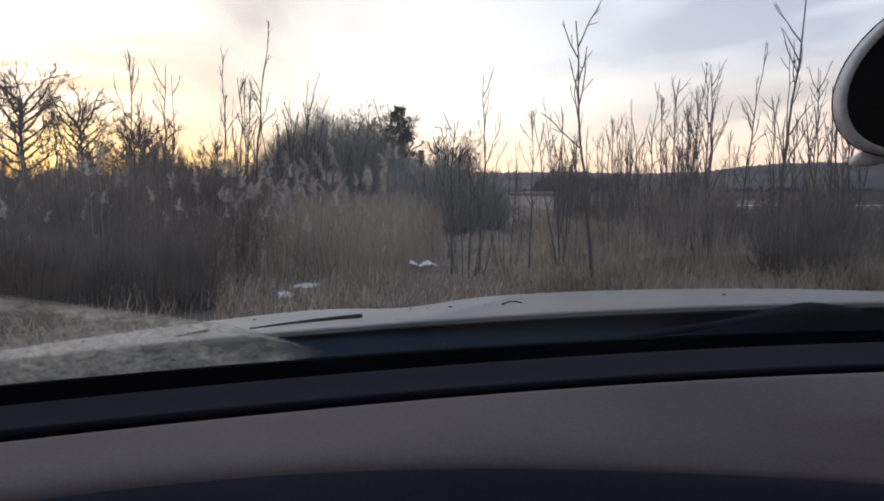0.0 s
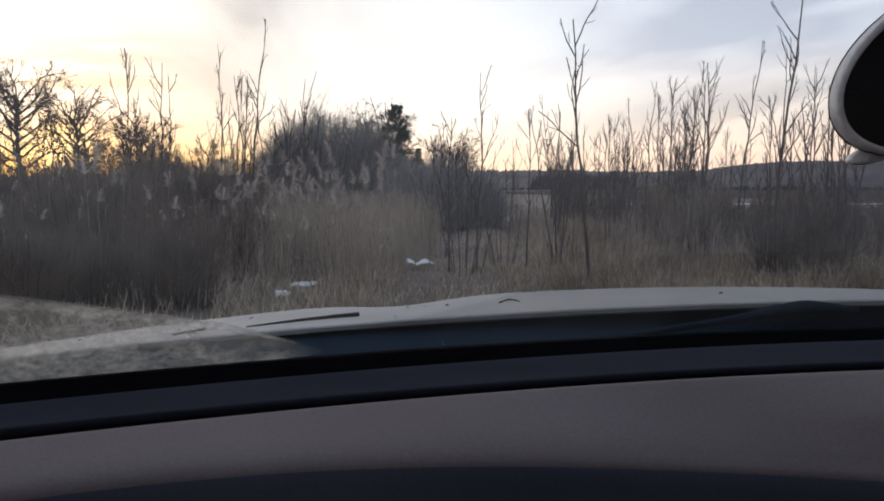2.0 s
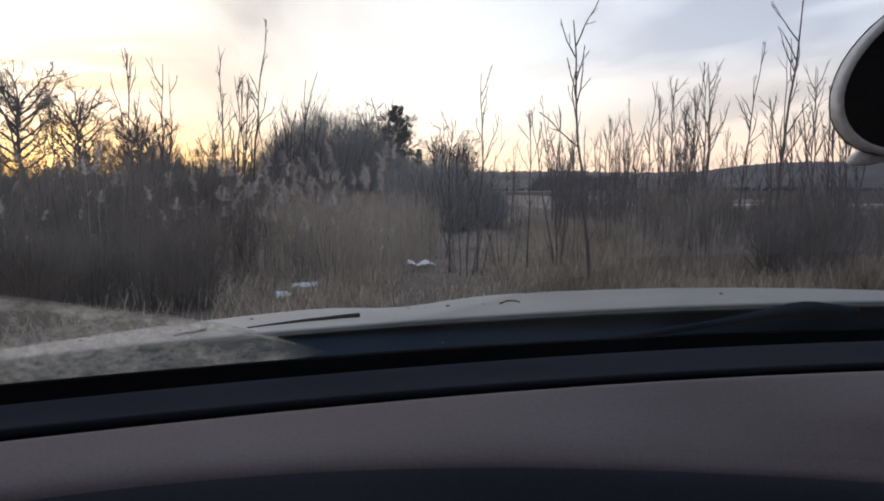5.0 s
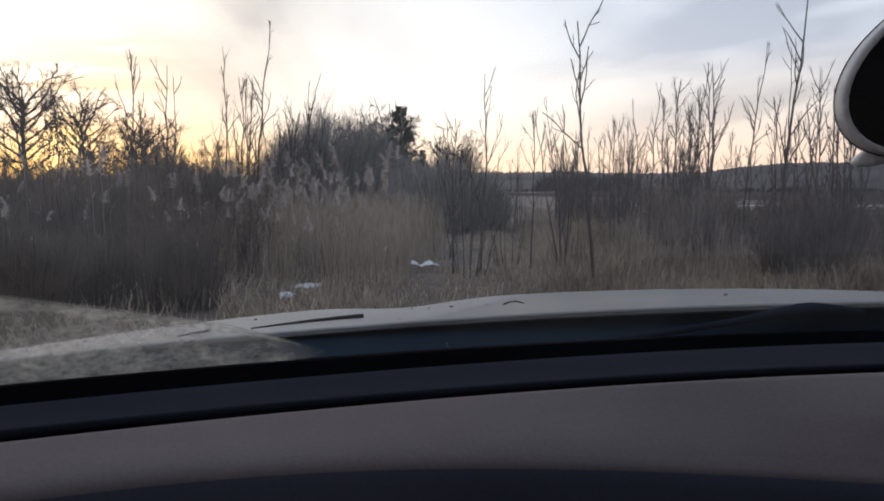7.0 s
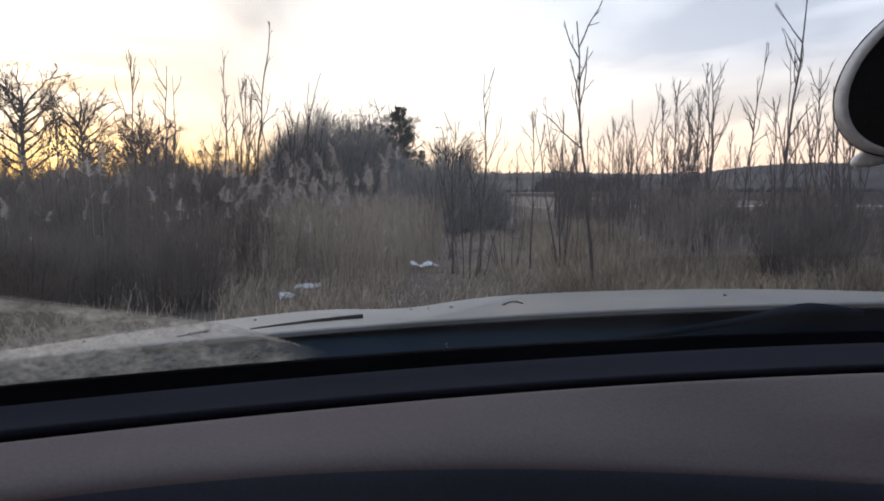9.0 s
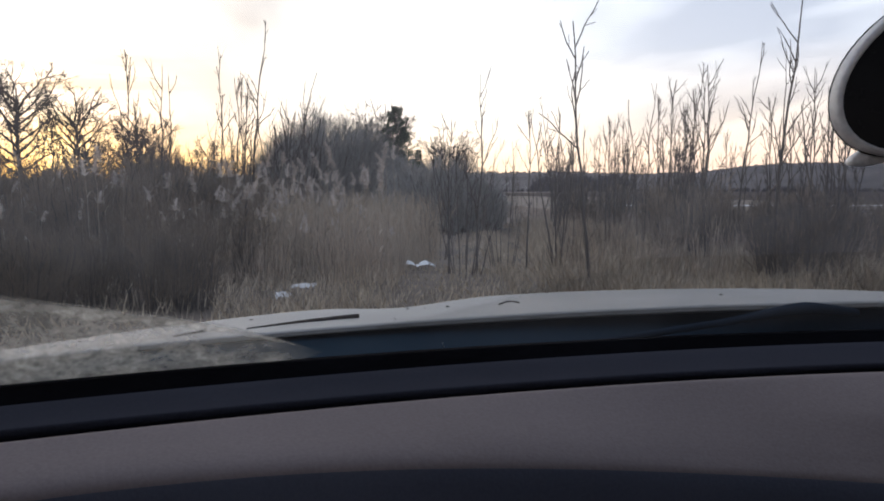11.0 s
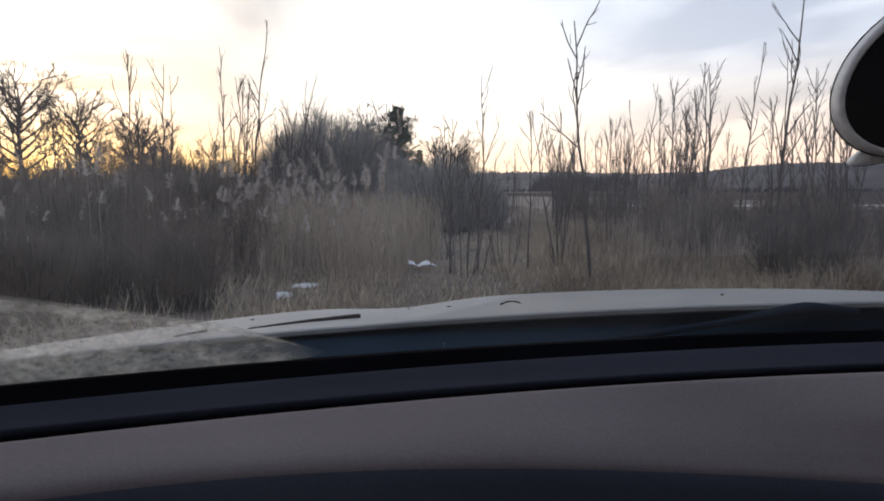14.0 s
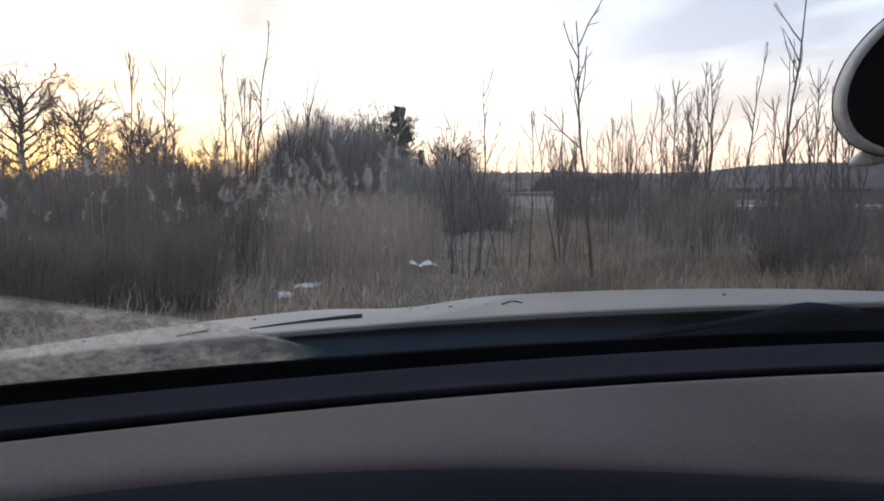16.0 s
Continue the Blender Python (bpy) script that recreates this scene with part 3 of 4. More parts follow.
# the big rounded willow bush in the middle, and its neighbours
great = bush(50, 4.25, 6.8, 420, "large rounded grey willow bush, leafless and dense", WILLOW, 0.0065, "willow bushes", 22)
stand([great], [(*at(-0.146, 27), 0.96)], 54, 1.0, 1.0)
willows = [bush(51, 4.0, 5.0, 150, "tall rounded willow bush, leafless and grey", WILLOW, 0.008, "willow bushes", 12, foot=0.30),
           bush(52, 3.0, 4.6, 130, "rounded leafless willow bush beside the pine", WILLOW, 0.008, "willow bushes", 13, foot=0.32)]
spots = [(*at(-0.165, 30), 0.92), (*at(0.022, 26), 0.66), (*at(-0.205, 28), 0.72), (*at(-0.070, 31), 0.84), (*at(-0.01, 31), 0.58), (*at(0.055, 27), 0.50),
         (*at(-0.265, 28), 0.62), (*at(-0.32, 30), 0.80), (*at(-0.44, 30), 0.58), (*at(-0.52, 30), 0.78), (*at(-0.60, 28), 0.56), (*at(-0.10, 29), 0.86)]
stand(willows, spots, 53, 0.97, 1.03)
peaked = bush(57, 3.6, 3.4, 190, "dark peaked bush, leafless and dense", SCRUB, 0.008, "willow bushes", 14, cone=0.55)
stand([peaked], [(*at(-0.375, 29), 1.0), (*at(-0.415, 30), 0.80), (*at(-0.345, 31), 0.82)], 58, 0.98, 1.02)

low_bush = bush(55, 2.3, 3.4, 210, "low rounded dark willow bush, leafless", WILLOW, 0.008, "willow bushes", 14, foot=0.36)
stand([low_bush], [(*at(0.012, 22), 0.98), (*at(0.050, 24), 0.62), (*at(-0.025, 24), 0.95)], 56, 0.97, 1.03)

# scrub: the dark hedge of thin-stemmed shoots west of the track, looser to the east
scrubs = [bush(61, 2.1, 2.3, 110, "tangled leafless scrub of thin brown shoots", SCRUB, 0.006, per=10, round_top=False, foot=0.46),
          bush(62, 1.8, 2.1, 100, "low leafless scrub of brown shoots", SCRUB, 0.006, per=10, round_top=False, foot=0.46),
          bush(63, 2.3, 2.0, 100, "upright leafless scrub of dark shoots", SCRUB, 0.006, per=10, round_top=False, foot=0.46)]
spots = []
for row, d in enumerate((6.0, 7.9, 10.6, 14.5, 19.5, 24.5)):
    for a in np.arange(-0.70, (-0.46, -0.29, -0.268, -0.246, -0.224, -0.20)[row], (0.8, 0.85, 1.0, 1.15, 1.15, 1.15)[row] / d):
        spots.append((*at(a + R.normal(0, 0.015), d + R.normal(0, 0.6)), (0.38, 0.52, 0.76, 0.87, 0.92, 0.94)[row]))
for row, d in enumerate((10.0, 14.5, 20.5, 27)):
    for a in np.arange((0.50, 0.36, 0.30, 0.22)[row], 0.68, (1.35, 1.8, 2.1, 2.0)[row] / d):
        spots.append((*at(a + R.normal(0, 0.02), d + R.normal(0, 0.9)), (0.54, 0.72, 0.84, 0.95)[row]))
stand(scrubs, spots, 64, 0.90, 1.10)

# saplings
poles = [sapling(71 + i, t, w, 0.035, b) for i, (t, w, b) in enumerate(((4.4, 0.030, 10), (5.2, 0.034, 11), (3.6, 0.025, 8), (4.8, 0.029, 11), (3.0, 0.021, 7), (5.6, 0.034, 12)))]
poles += [forked_sapling(81, 4.8, 0.031, "bare sapling parted into several tall poles"), forked_sapling(82, 4.2, 0.028, "bare sapling parted into several tall poles")]
spots = [(*at(a, d), k) for a, d, k in ((0.012, 11.0, 0.58), (0.050, 11.6, 0.55), (0.205, 9.8, 0.92), (0.118, 12.5, 0.60), (0.035, 12.2, 0.68), (0.455, 13.5, 1.1), (0.16, 12.6, 0.62), (0.53, 14.5, 1.05))]
for n in range(44):   # the thicket east of the track, taller the farther east
    d = R.uniform(16, 24)
    a = R.uniform(0.15, 0.58)
    spots.append((*at(a, d), (0.46 + 1.1 * min(a, 0.44)) * d / 20))
for n in range(52):
    d = R.uniform(23, 34)
    a = R.uniform(0.085, 0.40)
    spots.append((*at(a, d), (0.40 + 1.7 * min(a, 0.24)) * d / 28))
for n in range(30):   # thin shoots over the western scrub
    d = R.uniform(18, 27)
    spots.append((*at(R.uniform(-0.64, -0.17), d), 0.52 + 0.012 * d))
for n in range(11):
    d = R.uniform(21, 27)
    spots.append((*at(R.uniform(-0.31, -0.17), d), 1.08))
for n in range(5):
    d = R.uniform(11, 14)
    spots.append((*at(R.uniform(-0.60, -0.25), d), 0.72))
clumps = []
for i in range(3):
    cl_rng = np.random.default_rng(95 + i)
    n = 9
    root = thing("sapling_clump", "clump of thin dark alder shoots from one stool", "sapling", "alder clumps")
    a = cl_rng.uniform(0, 6.28, n)
    r = cl_rng.uniform(0.1, 0.35, n)
    base = np.stack([np.cos(a) * r, np.sin(a) * r, np.full(n, -0.08)], -1)
    way = np.stack([np.cos(a) * r * 0.9, np.sin(a) * r * 0.9, np.ones(n)], -1)
    ln = cl_rng.uniform(0.9, 2.7, n)
    P = shoots(cl_rng, base, way, ln, 7, 0.0, 0.018)
    tw, lt, i2, s2 = offshoots(cl_rng, P, 6, 0.3, 0.95, 0.55, 0.22, ln, 4, 0.3, 0.03)
    for j in range(n):
        m = i2 == j
        solid("shoot", *joined([tubes(P[j:j + 1], taper(1, 7, 0.011, 0.003), 5), tubes(tw[m], taper(m.sum(), 4, 0.004, 0.002), 3)]), BARK, root)
    clumps.append(root)
stand(clumps, [(*at(0.030, 10.8), 0.9), (*at(0.085, 12.6), 0.75), (*at(0.17, 13.0), 0.7), (*at(-0.002, 14.0), 0.75), (*at(0.36, 12.4), 0.7), (*at(0.50, 13.4), 0.7)], 99, 0.9, 1.1)
stand(poles, spots, 91, 0.85, 1.12)

# reeds, thickest on the wet ground before the willow bush
reeds = [reed(101 + i, t) for i, t in enumerate((1.75, 1.55, 1.9, 1.45, 1.65, 1.8))]
spots = []
for n in range(120):
    d = R.uniform(9.5, 17)
    spots.append((*at(R.uniform(-0.29, -0.06), d), 0.85 + 0.02 * (d - 8)))
for n in range(46):
    d = R.uniform(8.3, 13)
    spots.append((*at(R.uniform(-0.64, -0.29), d), 0.85 + 0.02 * (d - 8)))
stand(reeds, spots, 111, 0.55, 1.15)


SNOW_SPOTS = [(*at(a, d), w, dep) for a, d, w, dep in ((-0.185, 10.4, 0.17, 0.30), (-0.083, 15.6, 0.38, 0.8), (-0.128, 15.2, 0.2, 0.22), (-0.215, 9.4, 0.10, 0.14), (-0.045, 15.2, 0.16, 0.2))]


def track_x(y):
    """The middle of the grassy track, which bears a little east and then straight on."""
    return 0.10 + 0.055 * np.maximum(np.asarray(y, float) - 2, 0)


def grass(name, n, x0, x1, y0, y1, lo, hi, wide, mat, label, seed, power=1.0):
    """Dead grass blades over a stretch of ground."""
    rng = np.random.default_rng(seed)
    y = y0 + (y1 - y0) * rng.uniform(0, 1, n) ** power
    x = x0 + (x1 - x0) * rng.uniform(0, 1, n)
    clump = 0.5 + 0.5 * np.sin(x * 1.7 + np.sin(y * 1.1) * 2) * np.sin(y * 1.3 + x * 0.4)
    for px, py, rx, ry in SNOW_SPOTS + [(-0.30, 11.6, 0.24, 0.12)]:
        bare = ((x - px) / (rx + 0.05)) ** 2 + ((y - py + 0.15) / (ry + 0.22)) ** 2 > rng.uniform(0.25, 1.15, len(x))
        x, y, clump = x[bare], y[bare], clump[bare]
    thin = (x > -0.31 * np.maximum(y, 7)) | (rng.uniform(0, 1, len(x)) < 0.12)
    x, y, clump = x[thin], y[thin], clump[thin]
    clear = (np.abs(x - 0.105) > 1.15) | (y > 2.1) | (y < -2.5)
    x, y, clump = x[clear], y[clear], clump[clear]
    n = len(x)
    base = np.stack([x, y, gz(x, y) - 0.02], -1)
    a = rng.uniform(0, 6.28, n)
    way = np.stack([np.cos(a) * 0.45, np.sin(a) * 0.45, np.ones(n)], -1)
    ln = rng.uniform(lo, hi, n) * (0.55 + 0.75 * clump)
    off_track = np.abs(x - track_x(y))
    ln *= 0.55 + 0.45 * smooth01((off_track - 0.9) / 0.7)
    ln *= 1 - 0.5 * np.exp(-((off_track - 0.75) / 0.22) ** 2)
    P = shoots(rng, base, way, ln, 4, -0.18, 0.04)
    side = np.stack([-np.sin(a + 0.6), np.cos(a + 0.6), np.zeros(n)], -1)
    v, f = ribbons(P, np.tile(np.array([1, 0.9, 0.6, 0.1]) * wide, (n, 1)) * rng.uniform(0.6, 1.3, n)[:, None], side)
    return tagged(solid(name, v, f, mat), label, "grass", kind="stuff")


grass("dry_grass", 70000, -8, 9, 5.5, 20, 0.14, 0.42, 0.006, STRAW, "dead straw-coloured grass beside the track", 121, 1.3)
grass("tall_grass", 20000, 0.9, 6.5, 9, 26, 0.30, 0.62, 0.006, STRAW, "taller pale grass along the eastern verge", 127, 1.1)
grass("field_grass", 60000, -5, 50, 18, 75, 0.25, 0.55, 0.016, SEDGE, "dead brown sedge over the marshy field", 122, 1.6)


grass("verge_grass", 26000, -11, 11, -9, 5.6, 0.10, 0.32, 0.006, STRAW, "short dead grass beside the car", 125)


def weeds(name, n, a0, a1, y0, y1, lo, hi, seed, label):
    """Dead upright weed stalks with a few side twigs."""
    rng = np.random.default_rng(seed)
    y = rng.uniform(y0, y1, n)
    x = rng.uniform(a0, a1, n) * y
    for px, py, rx, ry in SNOW_SPOTS + [(-0.30, 11.6, 0.24, 0.12)]:
        bare = (np.abs(x / y - px / py) > rx / py * 1.1) | (np.abs(y - py + 1.0) > ry + 1.4) | (rng.uniform(0, 1, len(x)) < 0.12)
        x, y = x[bare], y[bare]
    n = len(x)
    base = np.stack([x, y, gz(x, y) - 0.03], -1)
    way = rng.normal(0, 0.13, (n, 3))
    way[:, 2] = 1
    ln = rng.uniform(lo, hi, n) * (0.6 + 0.5 * np.abs(np.sin(x * 0.9 + y * 0.6)))
    P = shoots(rng, base, way, ln, 5, 0.0, 0.02)
    tw, lt, i, s = offshoots(rng, P, 4, 0.35, 1.0, 0.6, 0.28, ln, 3, 0.2, 0.03)
    v, f = joined([tubes(P, taper(n, 5, 0.0055, 0.0025), 3), tubes(tw, taper(len(tw), 3, 0.003, 0.0016), 3)])
    return tagged(solid(name, v, f, WEED), label, "weeds", kind="stuff")


weeds("dead_weeds", 1700, -0.40, -0.01, 9.5, 18, 0.5, 1.15, 123, "dead brown weed stalks between the bushes")
weeds("marsh_weeds", 1900, 0.16, 0.64, 10, 24, 0.35, 0.95, 124, "dead brown weed stalks on the marsh edge")



def reed_bed(name, n, seed, label):
    """Pale dead reed stems standing close together on the wet ground."""
    rng = np.random.default_rng(seed)
    y = rng.uniform(12, 26, n)
    x = np.minimum(rng.uniform(-0.24, 0.0, n), rng.normal(-0.01, 0.035, n)) * y
    keep = np.sin(x * 0.8 + 1.3) * np.sin(y * 0.7) + rng.normal(0, 0.6, n) > -0.25
    x, y = x[keep], y[keep]
    n = len(x)
    way = rng.normal(0, 0.12, (n, 3))
    way[:, 2] = 1
    ln = rng.uniform(0.5, 1.35, n)
    P = shoots(rng, np.stack([x, y, gz(x, y) - 0.03], -1), way, ln, 5, 0.0, 0.02)
    lv, ll, i, s = offshoots(rng, P, 2, 0.3, 0.95, 0.6, 0.35, ln, 4, -0.2, 0.03)
    v, f = joined([tubes(P, taper(n, 5, 0.004, 0.002), 3), ribbons(lv, taper(len(lv), 4, 0.007, 0.001), unit(rng.normal(0, 1, (len(lv), 3))))])
    return tagged(solid(name, v, f, REED), label, "reeds", kind="stuff")


reed_bed("reed_bed", 5200, 126, "pale dead reed bed on wet ground")

# old snow on the wet ground
for n, (x, y, w, dep) in enumerate(SNOW_SPOTS):
    strip("snow_patch", SNOW, x - w, x + w, y - dep, y + dep, 0.035, "melting patch of old snow between the reeds", "snow", 130 + n, n=34, run=4, ragged=0.75)

# a white plastic sheet lying crumpled in the track
lx, ly = at(-0.026, 11.6)
rng = np.random.default_rng(141)
u, w = np.meshgrid(np.linspace(-1, 1, 22), np.linspace(-1, 1, 9))
half = 0.10 * (1 - 0.75 * u ** 2) + 0.02
V = np.stack([lx + 0.23 * u, ly + half * w, float(gz(lx, ly)) + 0.10 + 0.07 * np.abs(np.sin(u * 2.6 + 0.7)) + 0.02 * np.sin(w * 3 + u * 5) + rng.normal(0, 0.006, u.shape) - 0.02 * w ** 2], -1)
I = np.arange(u.size).reshape(u.shape)
tagged(solid("plastic_sheet", V.reshape(-1, 3), np.stack([I[:-1, :-1], I[:-1, 1:], I[1:, 1:], I[1:, :-1]], -1).reshape(-1, 4), LITTER, smooth=True), "crumpled white plastic sheet caught on the dead grass", "litter")


# ---- the car: cabin, windscreen, dashboard, bonnet ----
car = thing("car", "dusty silver car with a grey dashboard, on a grassy track", "car")
LEFT, RIGHT, ROOF = -0.82, 1.03, 1.76


def sheet_part(name, rows, mat, parent, label="", thick=0.0, smooth=True):
    """A lofted sheet through equal rows of points, thickened downwards when asked."""
    V = np.array(rows, float)
    m, n, _ = V.shape
    I = np.arange(m * n).reshape(m, n)
    F = np.stack([I[:-1, :-1], I[1:, :-1], I[1:, 1:], I[:-1, 1:]], -1).reshape(-1, 4).tolist()
    V = V.reshape(-1, 3)
    if thick:
        k = m * n
        V = np.concatenate([V, V - np.array([0, 0, thick])])
        J = I + k
        F += np.stack([J[:-1, :-1], J[:-1, 1:], J[1:, 1:], J[1:, :-1]], -1).reshape(-1, 4).tolist()
        for a, b in ((I[0], J[0]), (I[-1][::-1], J[-1][::-1]), (I[::-1, 0], J[::-1, 0]), (I[:, -1], J[:, -1])):
            F += np.stack([a[:-1], a[1:], b[1:], b[:-1]], -1).tolist()
    return solid(name, V, F, mat, parent, label, smooth)


def bow(x, c2, c1, c0):
    """A curve across the cabin, mirrored past the car's middle line where it would turn back."""
    top = -c1 / (2 * c2)
    x = np.where(x > 0.62, 1.24 - x, x)
    return c0 + c1 * np.minimum(x, top) + c2 * np.minimum(x, top) ** 2


xs = np.linspace(LEFT + 0.02, RIGHT - 0.02, 61)


def line(curve, z):
    return np.stack([xs, bow(xs, *curve), np.full(len(xs), EYE_Z + z) if np.ndim(z) == 0 else EYE_Z + z], -1)


BASE = (-0.1747, 0.3063, 0.8199)
SEAM_HI, SEAM_LO = (-0.2038, 0.2922, 0.5475), (-0.2296, 0.2942, 0.5234)
STRIP_TOP = (-0.191, 0.3185, 0.6887)


def off(curve, d):
    return (curve[0], curve[1], curve[2] + d)


dash = new("dashboard")
dash.parent = car
# the padded top nearest the seat, rolling over towards the viewer, ever more gently to the east
def roll_line(dy, z):
    u = np.clip(xs, -0.26, 0.30)
    y = 0.4177 + 0.05 * u - 0.6527 * u ** 2 + 0.4764 * u ** 3
    y = y + dy * (1 + 0.9 * smooth01((xs + 0.15) / 0.4))
    steep = 0.25 - 0.135 * min(max(dy, 0) / 0.042, 1)
    fall = 1 + steep * smooth01((xs + 0.04) / 0.34) * smooth01((0.95 - xs) / 0.3)   # shade put into the shape: the pad is tilted down before the passenger to darken it
    return np.stack([xs * fall, y * fall, EYE_Z + z * fall], -1)


pad_rows = [line(off(SEAM_LO, 0.004), -0.164), line(off(SEAM_LO, 0.001), -0.1535), line(off(SEAM_LO, -0.001), -0.1515), line(off(SEAM_LO, -0.004), -0.150), line(off(SEAM_LO, -0.012), -0.149)]
pad_rows += [roll_line(dy, z) for dy, z in ((0.042, -0.1504), (0.028, -0.1508), (0.018, -0.1514), (0.011, -0.1522), (0.005, -0.1534), (0.0005, -0.1550), (-0.0025, -0.1572), (-0.0040, -0.1600))]
pad_rows[5:5] = [pad_rows[4] + (pad_rows[5] - pad_rows[4]) * k for k in (0.08, 0.5, 0.8)]
sheet_part("top_pad", pad_rows, VINYL, dash, "grey grained vinyl pad", 0.012)
# front below the roll: its blue-grey shade is painted into the colour
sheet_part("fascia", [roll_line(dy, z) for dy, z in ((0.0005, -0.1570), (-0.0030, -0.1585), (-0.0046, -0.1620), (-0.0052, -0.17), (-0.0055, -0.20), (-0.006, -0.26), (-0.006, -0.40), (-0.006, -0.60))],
           VINYL_SHADED, dash, "vinyl front with its shade put into the blue-grey colour", 0.010)
sheet_part("seam", [line(off(SEAM_HI, 0.003), -0.1545), line(off(SEAM_HI, 0.001), -0.180), line(off(SEAM_LO, -0.001), -0.182)], RUBBER, dash, "black rubber joint", 0.004)
sheet_part("vent_strip", [line(off(STRIP_TOP, 0.03), -0.186), line(off(STRIP_TOP, 0.012), -0.174), line(STRIP_TOP, -0.1672), line(off(STRIP_TOP, -0.03), -0.1655), line(off(SEAM_HI, 0.065), -0.1620), line(off(SEAM_HI, 0.03), -0.1562), line(off(SEAM_HI, 0.010), -0.1522), line(off(SEAM_HI, 0.003), -0.1511), line(off(SEAM_HI, 0.001), -0.1512), line(off(SEAM_HI, 0.0005), -0.153)],
           VINYL_DARK, dash, "dark strip below the windscreen", 0.008)
# seal widened into a black band: the trough's deep shade is its colour
sheet_part("windscreen_seal", [line(off(BASE, 0.012), -0.182), line(off(BASE, -0.01), -0.182), line(off(BASE, -0.05), -0.189), line(off(STRIP_TOP, 0.03), -0.200), line(off(STRIP_TOP, 0.0), -0.204)], RUBBER, car, "black seal along the glass, widened to paint the trough's shade", 0.006)

# windscreen: curved, raked pane
RAKE = 1.03


def pane_row(h, out=0.0):
    return np.stack([xs, bow(xs, *BASE) - RAKE * h + out * 0.7, np.full(len(xs), EYE_Z - 0.18 + h + out * 0.7)], -1)


glass = sheet_part("windscreen", [pane_row(h) for h in np.linspace(-0.02, 0.57, 9)], GLASS, car, "clear windscreen with a faint haze of dust and painted sky bloom")
glass.visible_shadow = False

# dust film outside the sweep of the wiper, in the lower corner
fx = np.linspace(-0.62, -0.127, 50)
reach = np.minimum(-0.127 - fx, 0.26)
arc = 4.96 * reach ** 3 - 2.69 * reach ** 2 + 0.76 * reach + 0.001
rows, uv = [], []
for s in np.linspace(0, 1, 14):
    foot_h = -0.014 * np.minimum(reach / 0.05, 1)
    h = foot_h + (arc - foot_h) * s
    rows.append(np.stack([fx, bow(fx, *BASE) - RAKE * h + 0.004, EYE_Z - 0.18 + h + 0.004], -1))
film = sheet_part("dust_film", rows, DUST, glass, "dried dust left outside the wiper sweep")
film.visible_shadow = False
layer = film.data.uv_layers.new(name="UVMap")
for lp in film.data.loops:
    r, q = divmod(lp.vertex_index, 50)
    layer.data[lp.index].uv = (q / 49, r / 13)

# bonnet and cowl
REAR, CREST = 0.98, 1.30


def rear_z(x):
    return np.polyval((-0.0045, -0.0005, -0.0434, 0.0676, -0.1753), np.clip(x, -0.65, 0.66))


def crest_z(x):
    """The skyline of the bonnet, with the shallow dip beside its raised middle."""
    u = np.clip(x, -0.85, 0.85)
    return np.polyval((-0.0003, -0.0035, -0.065, 0.0703, -0.1945), u) - 0.0108 * np.exp(-((u + 0.07) / 0.10) ** 2)


bx = np.linspace(LEFT, RIGHT, 91)
rows = []
for y, s, drop in ((REAR + 0.004, 0.0, 0.006), (REAR, 0, 0.003), (REAR + 0.0015, 0, 0.0005), (REAR + 0.004, 0.010, -0.0012), (REAR + 0.008, 0.022, 0.0), (REAR + 0.016, 0.05, 0), (REAR + 0.03, 0.09, 0), (1.06, 0.25, 0), (1.14, 0.5, 0), (1.22, 0.75, 0), (CREST, 1, 0), (1.38, 1.2, 0.012), (1.50, 1.5, 0.04), (1.62, 1.75, 0.10), (1.72, 2.0, 0.20), (1.76, 2.0, 0.34)):
    z = rear_z(bx) * (1 - s) + crest_z(bx) * s - drop
    if s > 1:
        z = crest_z(bx) + (crest_z(bx) - rear_z(bx)) * (s - 1) - drop
    rows.append(np.stack([bx, np.full(91, y), EYE_Z + z], -1))
sheet_part("bonnet", rows, PAINT, car, "dusty silver bonnet", 0.003)
cz = rear_z(bx)
sheet_part("cowl", [np.stack([bx, bow(bx, *BASE) + 0.002, np.full(91, EYE_Z - 0.20)], -1), np.stack([bx, bow(bx, *BASE) + 0.05, np.full(91, EYE_Z - 0.205)], -1), np.stack([bx, np.full(91, REAR + 0.03), EYE_Z + cz - 0.012], -1)],
           COWL, car, "dark plastic panel between glass and bonnet", 0.008)


def box_bm(x0, x1, y0, y1, z0, z1, bevel=0.02):
    bm = bmesh.new()
    bmesh.ops.create_cube(bm, size=1)
    for v in bm.verts:
        v.co = Vector((x0 + (v.co.x + 0.5) * (x1 - x0), y0 + (v.co.y + 0.5) * (y1 - y0), z0 + (v.co.z + 0.5) * (z1 - z0)))
    bmesh.ops.bevel(bm, geom=bm.edges[:], offset=bevel, segments=2, affect="EDGES")
    return bm


# wiper resting along the foot of the glass
wiper = new("wiper")
wiper.parent = car
ux = np.linspace(0.56, 0.06, 26)
arm_z = np.interp(ux, (0.06, 0.12, 0.20, 0.29, 0.37, 0.43, 0.475, 0.51, 0.56), (1.1655, 1.1678, 1.1738, 1.1828, 1.1912, 1.1996, 1.2048, 1.2026, 1.196))
arm = np.stack([ux, 0.843 + 0.255 * ux - 0.03 * ux ** 2, arm_z - 0.0105], -1)[None]
girth = 0.0045 + 0.004 * np.exp(-((ux - 0.475) / 0.06) ** 2)
solid("wiper_arm", *tubes(arm, girth[None], 8), WIPER, wiper, "dark wiper arm", True)
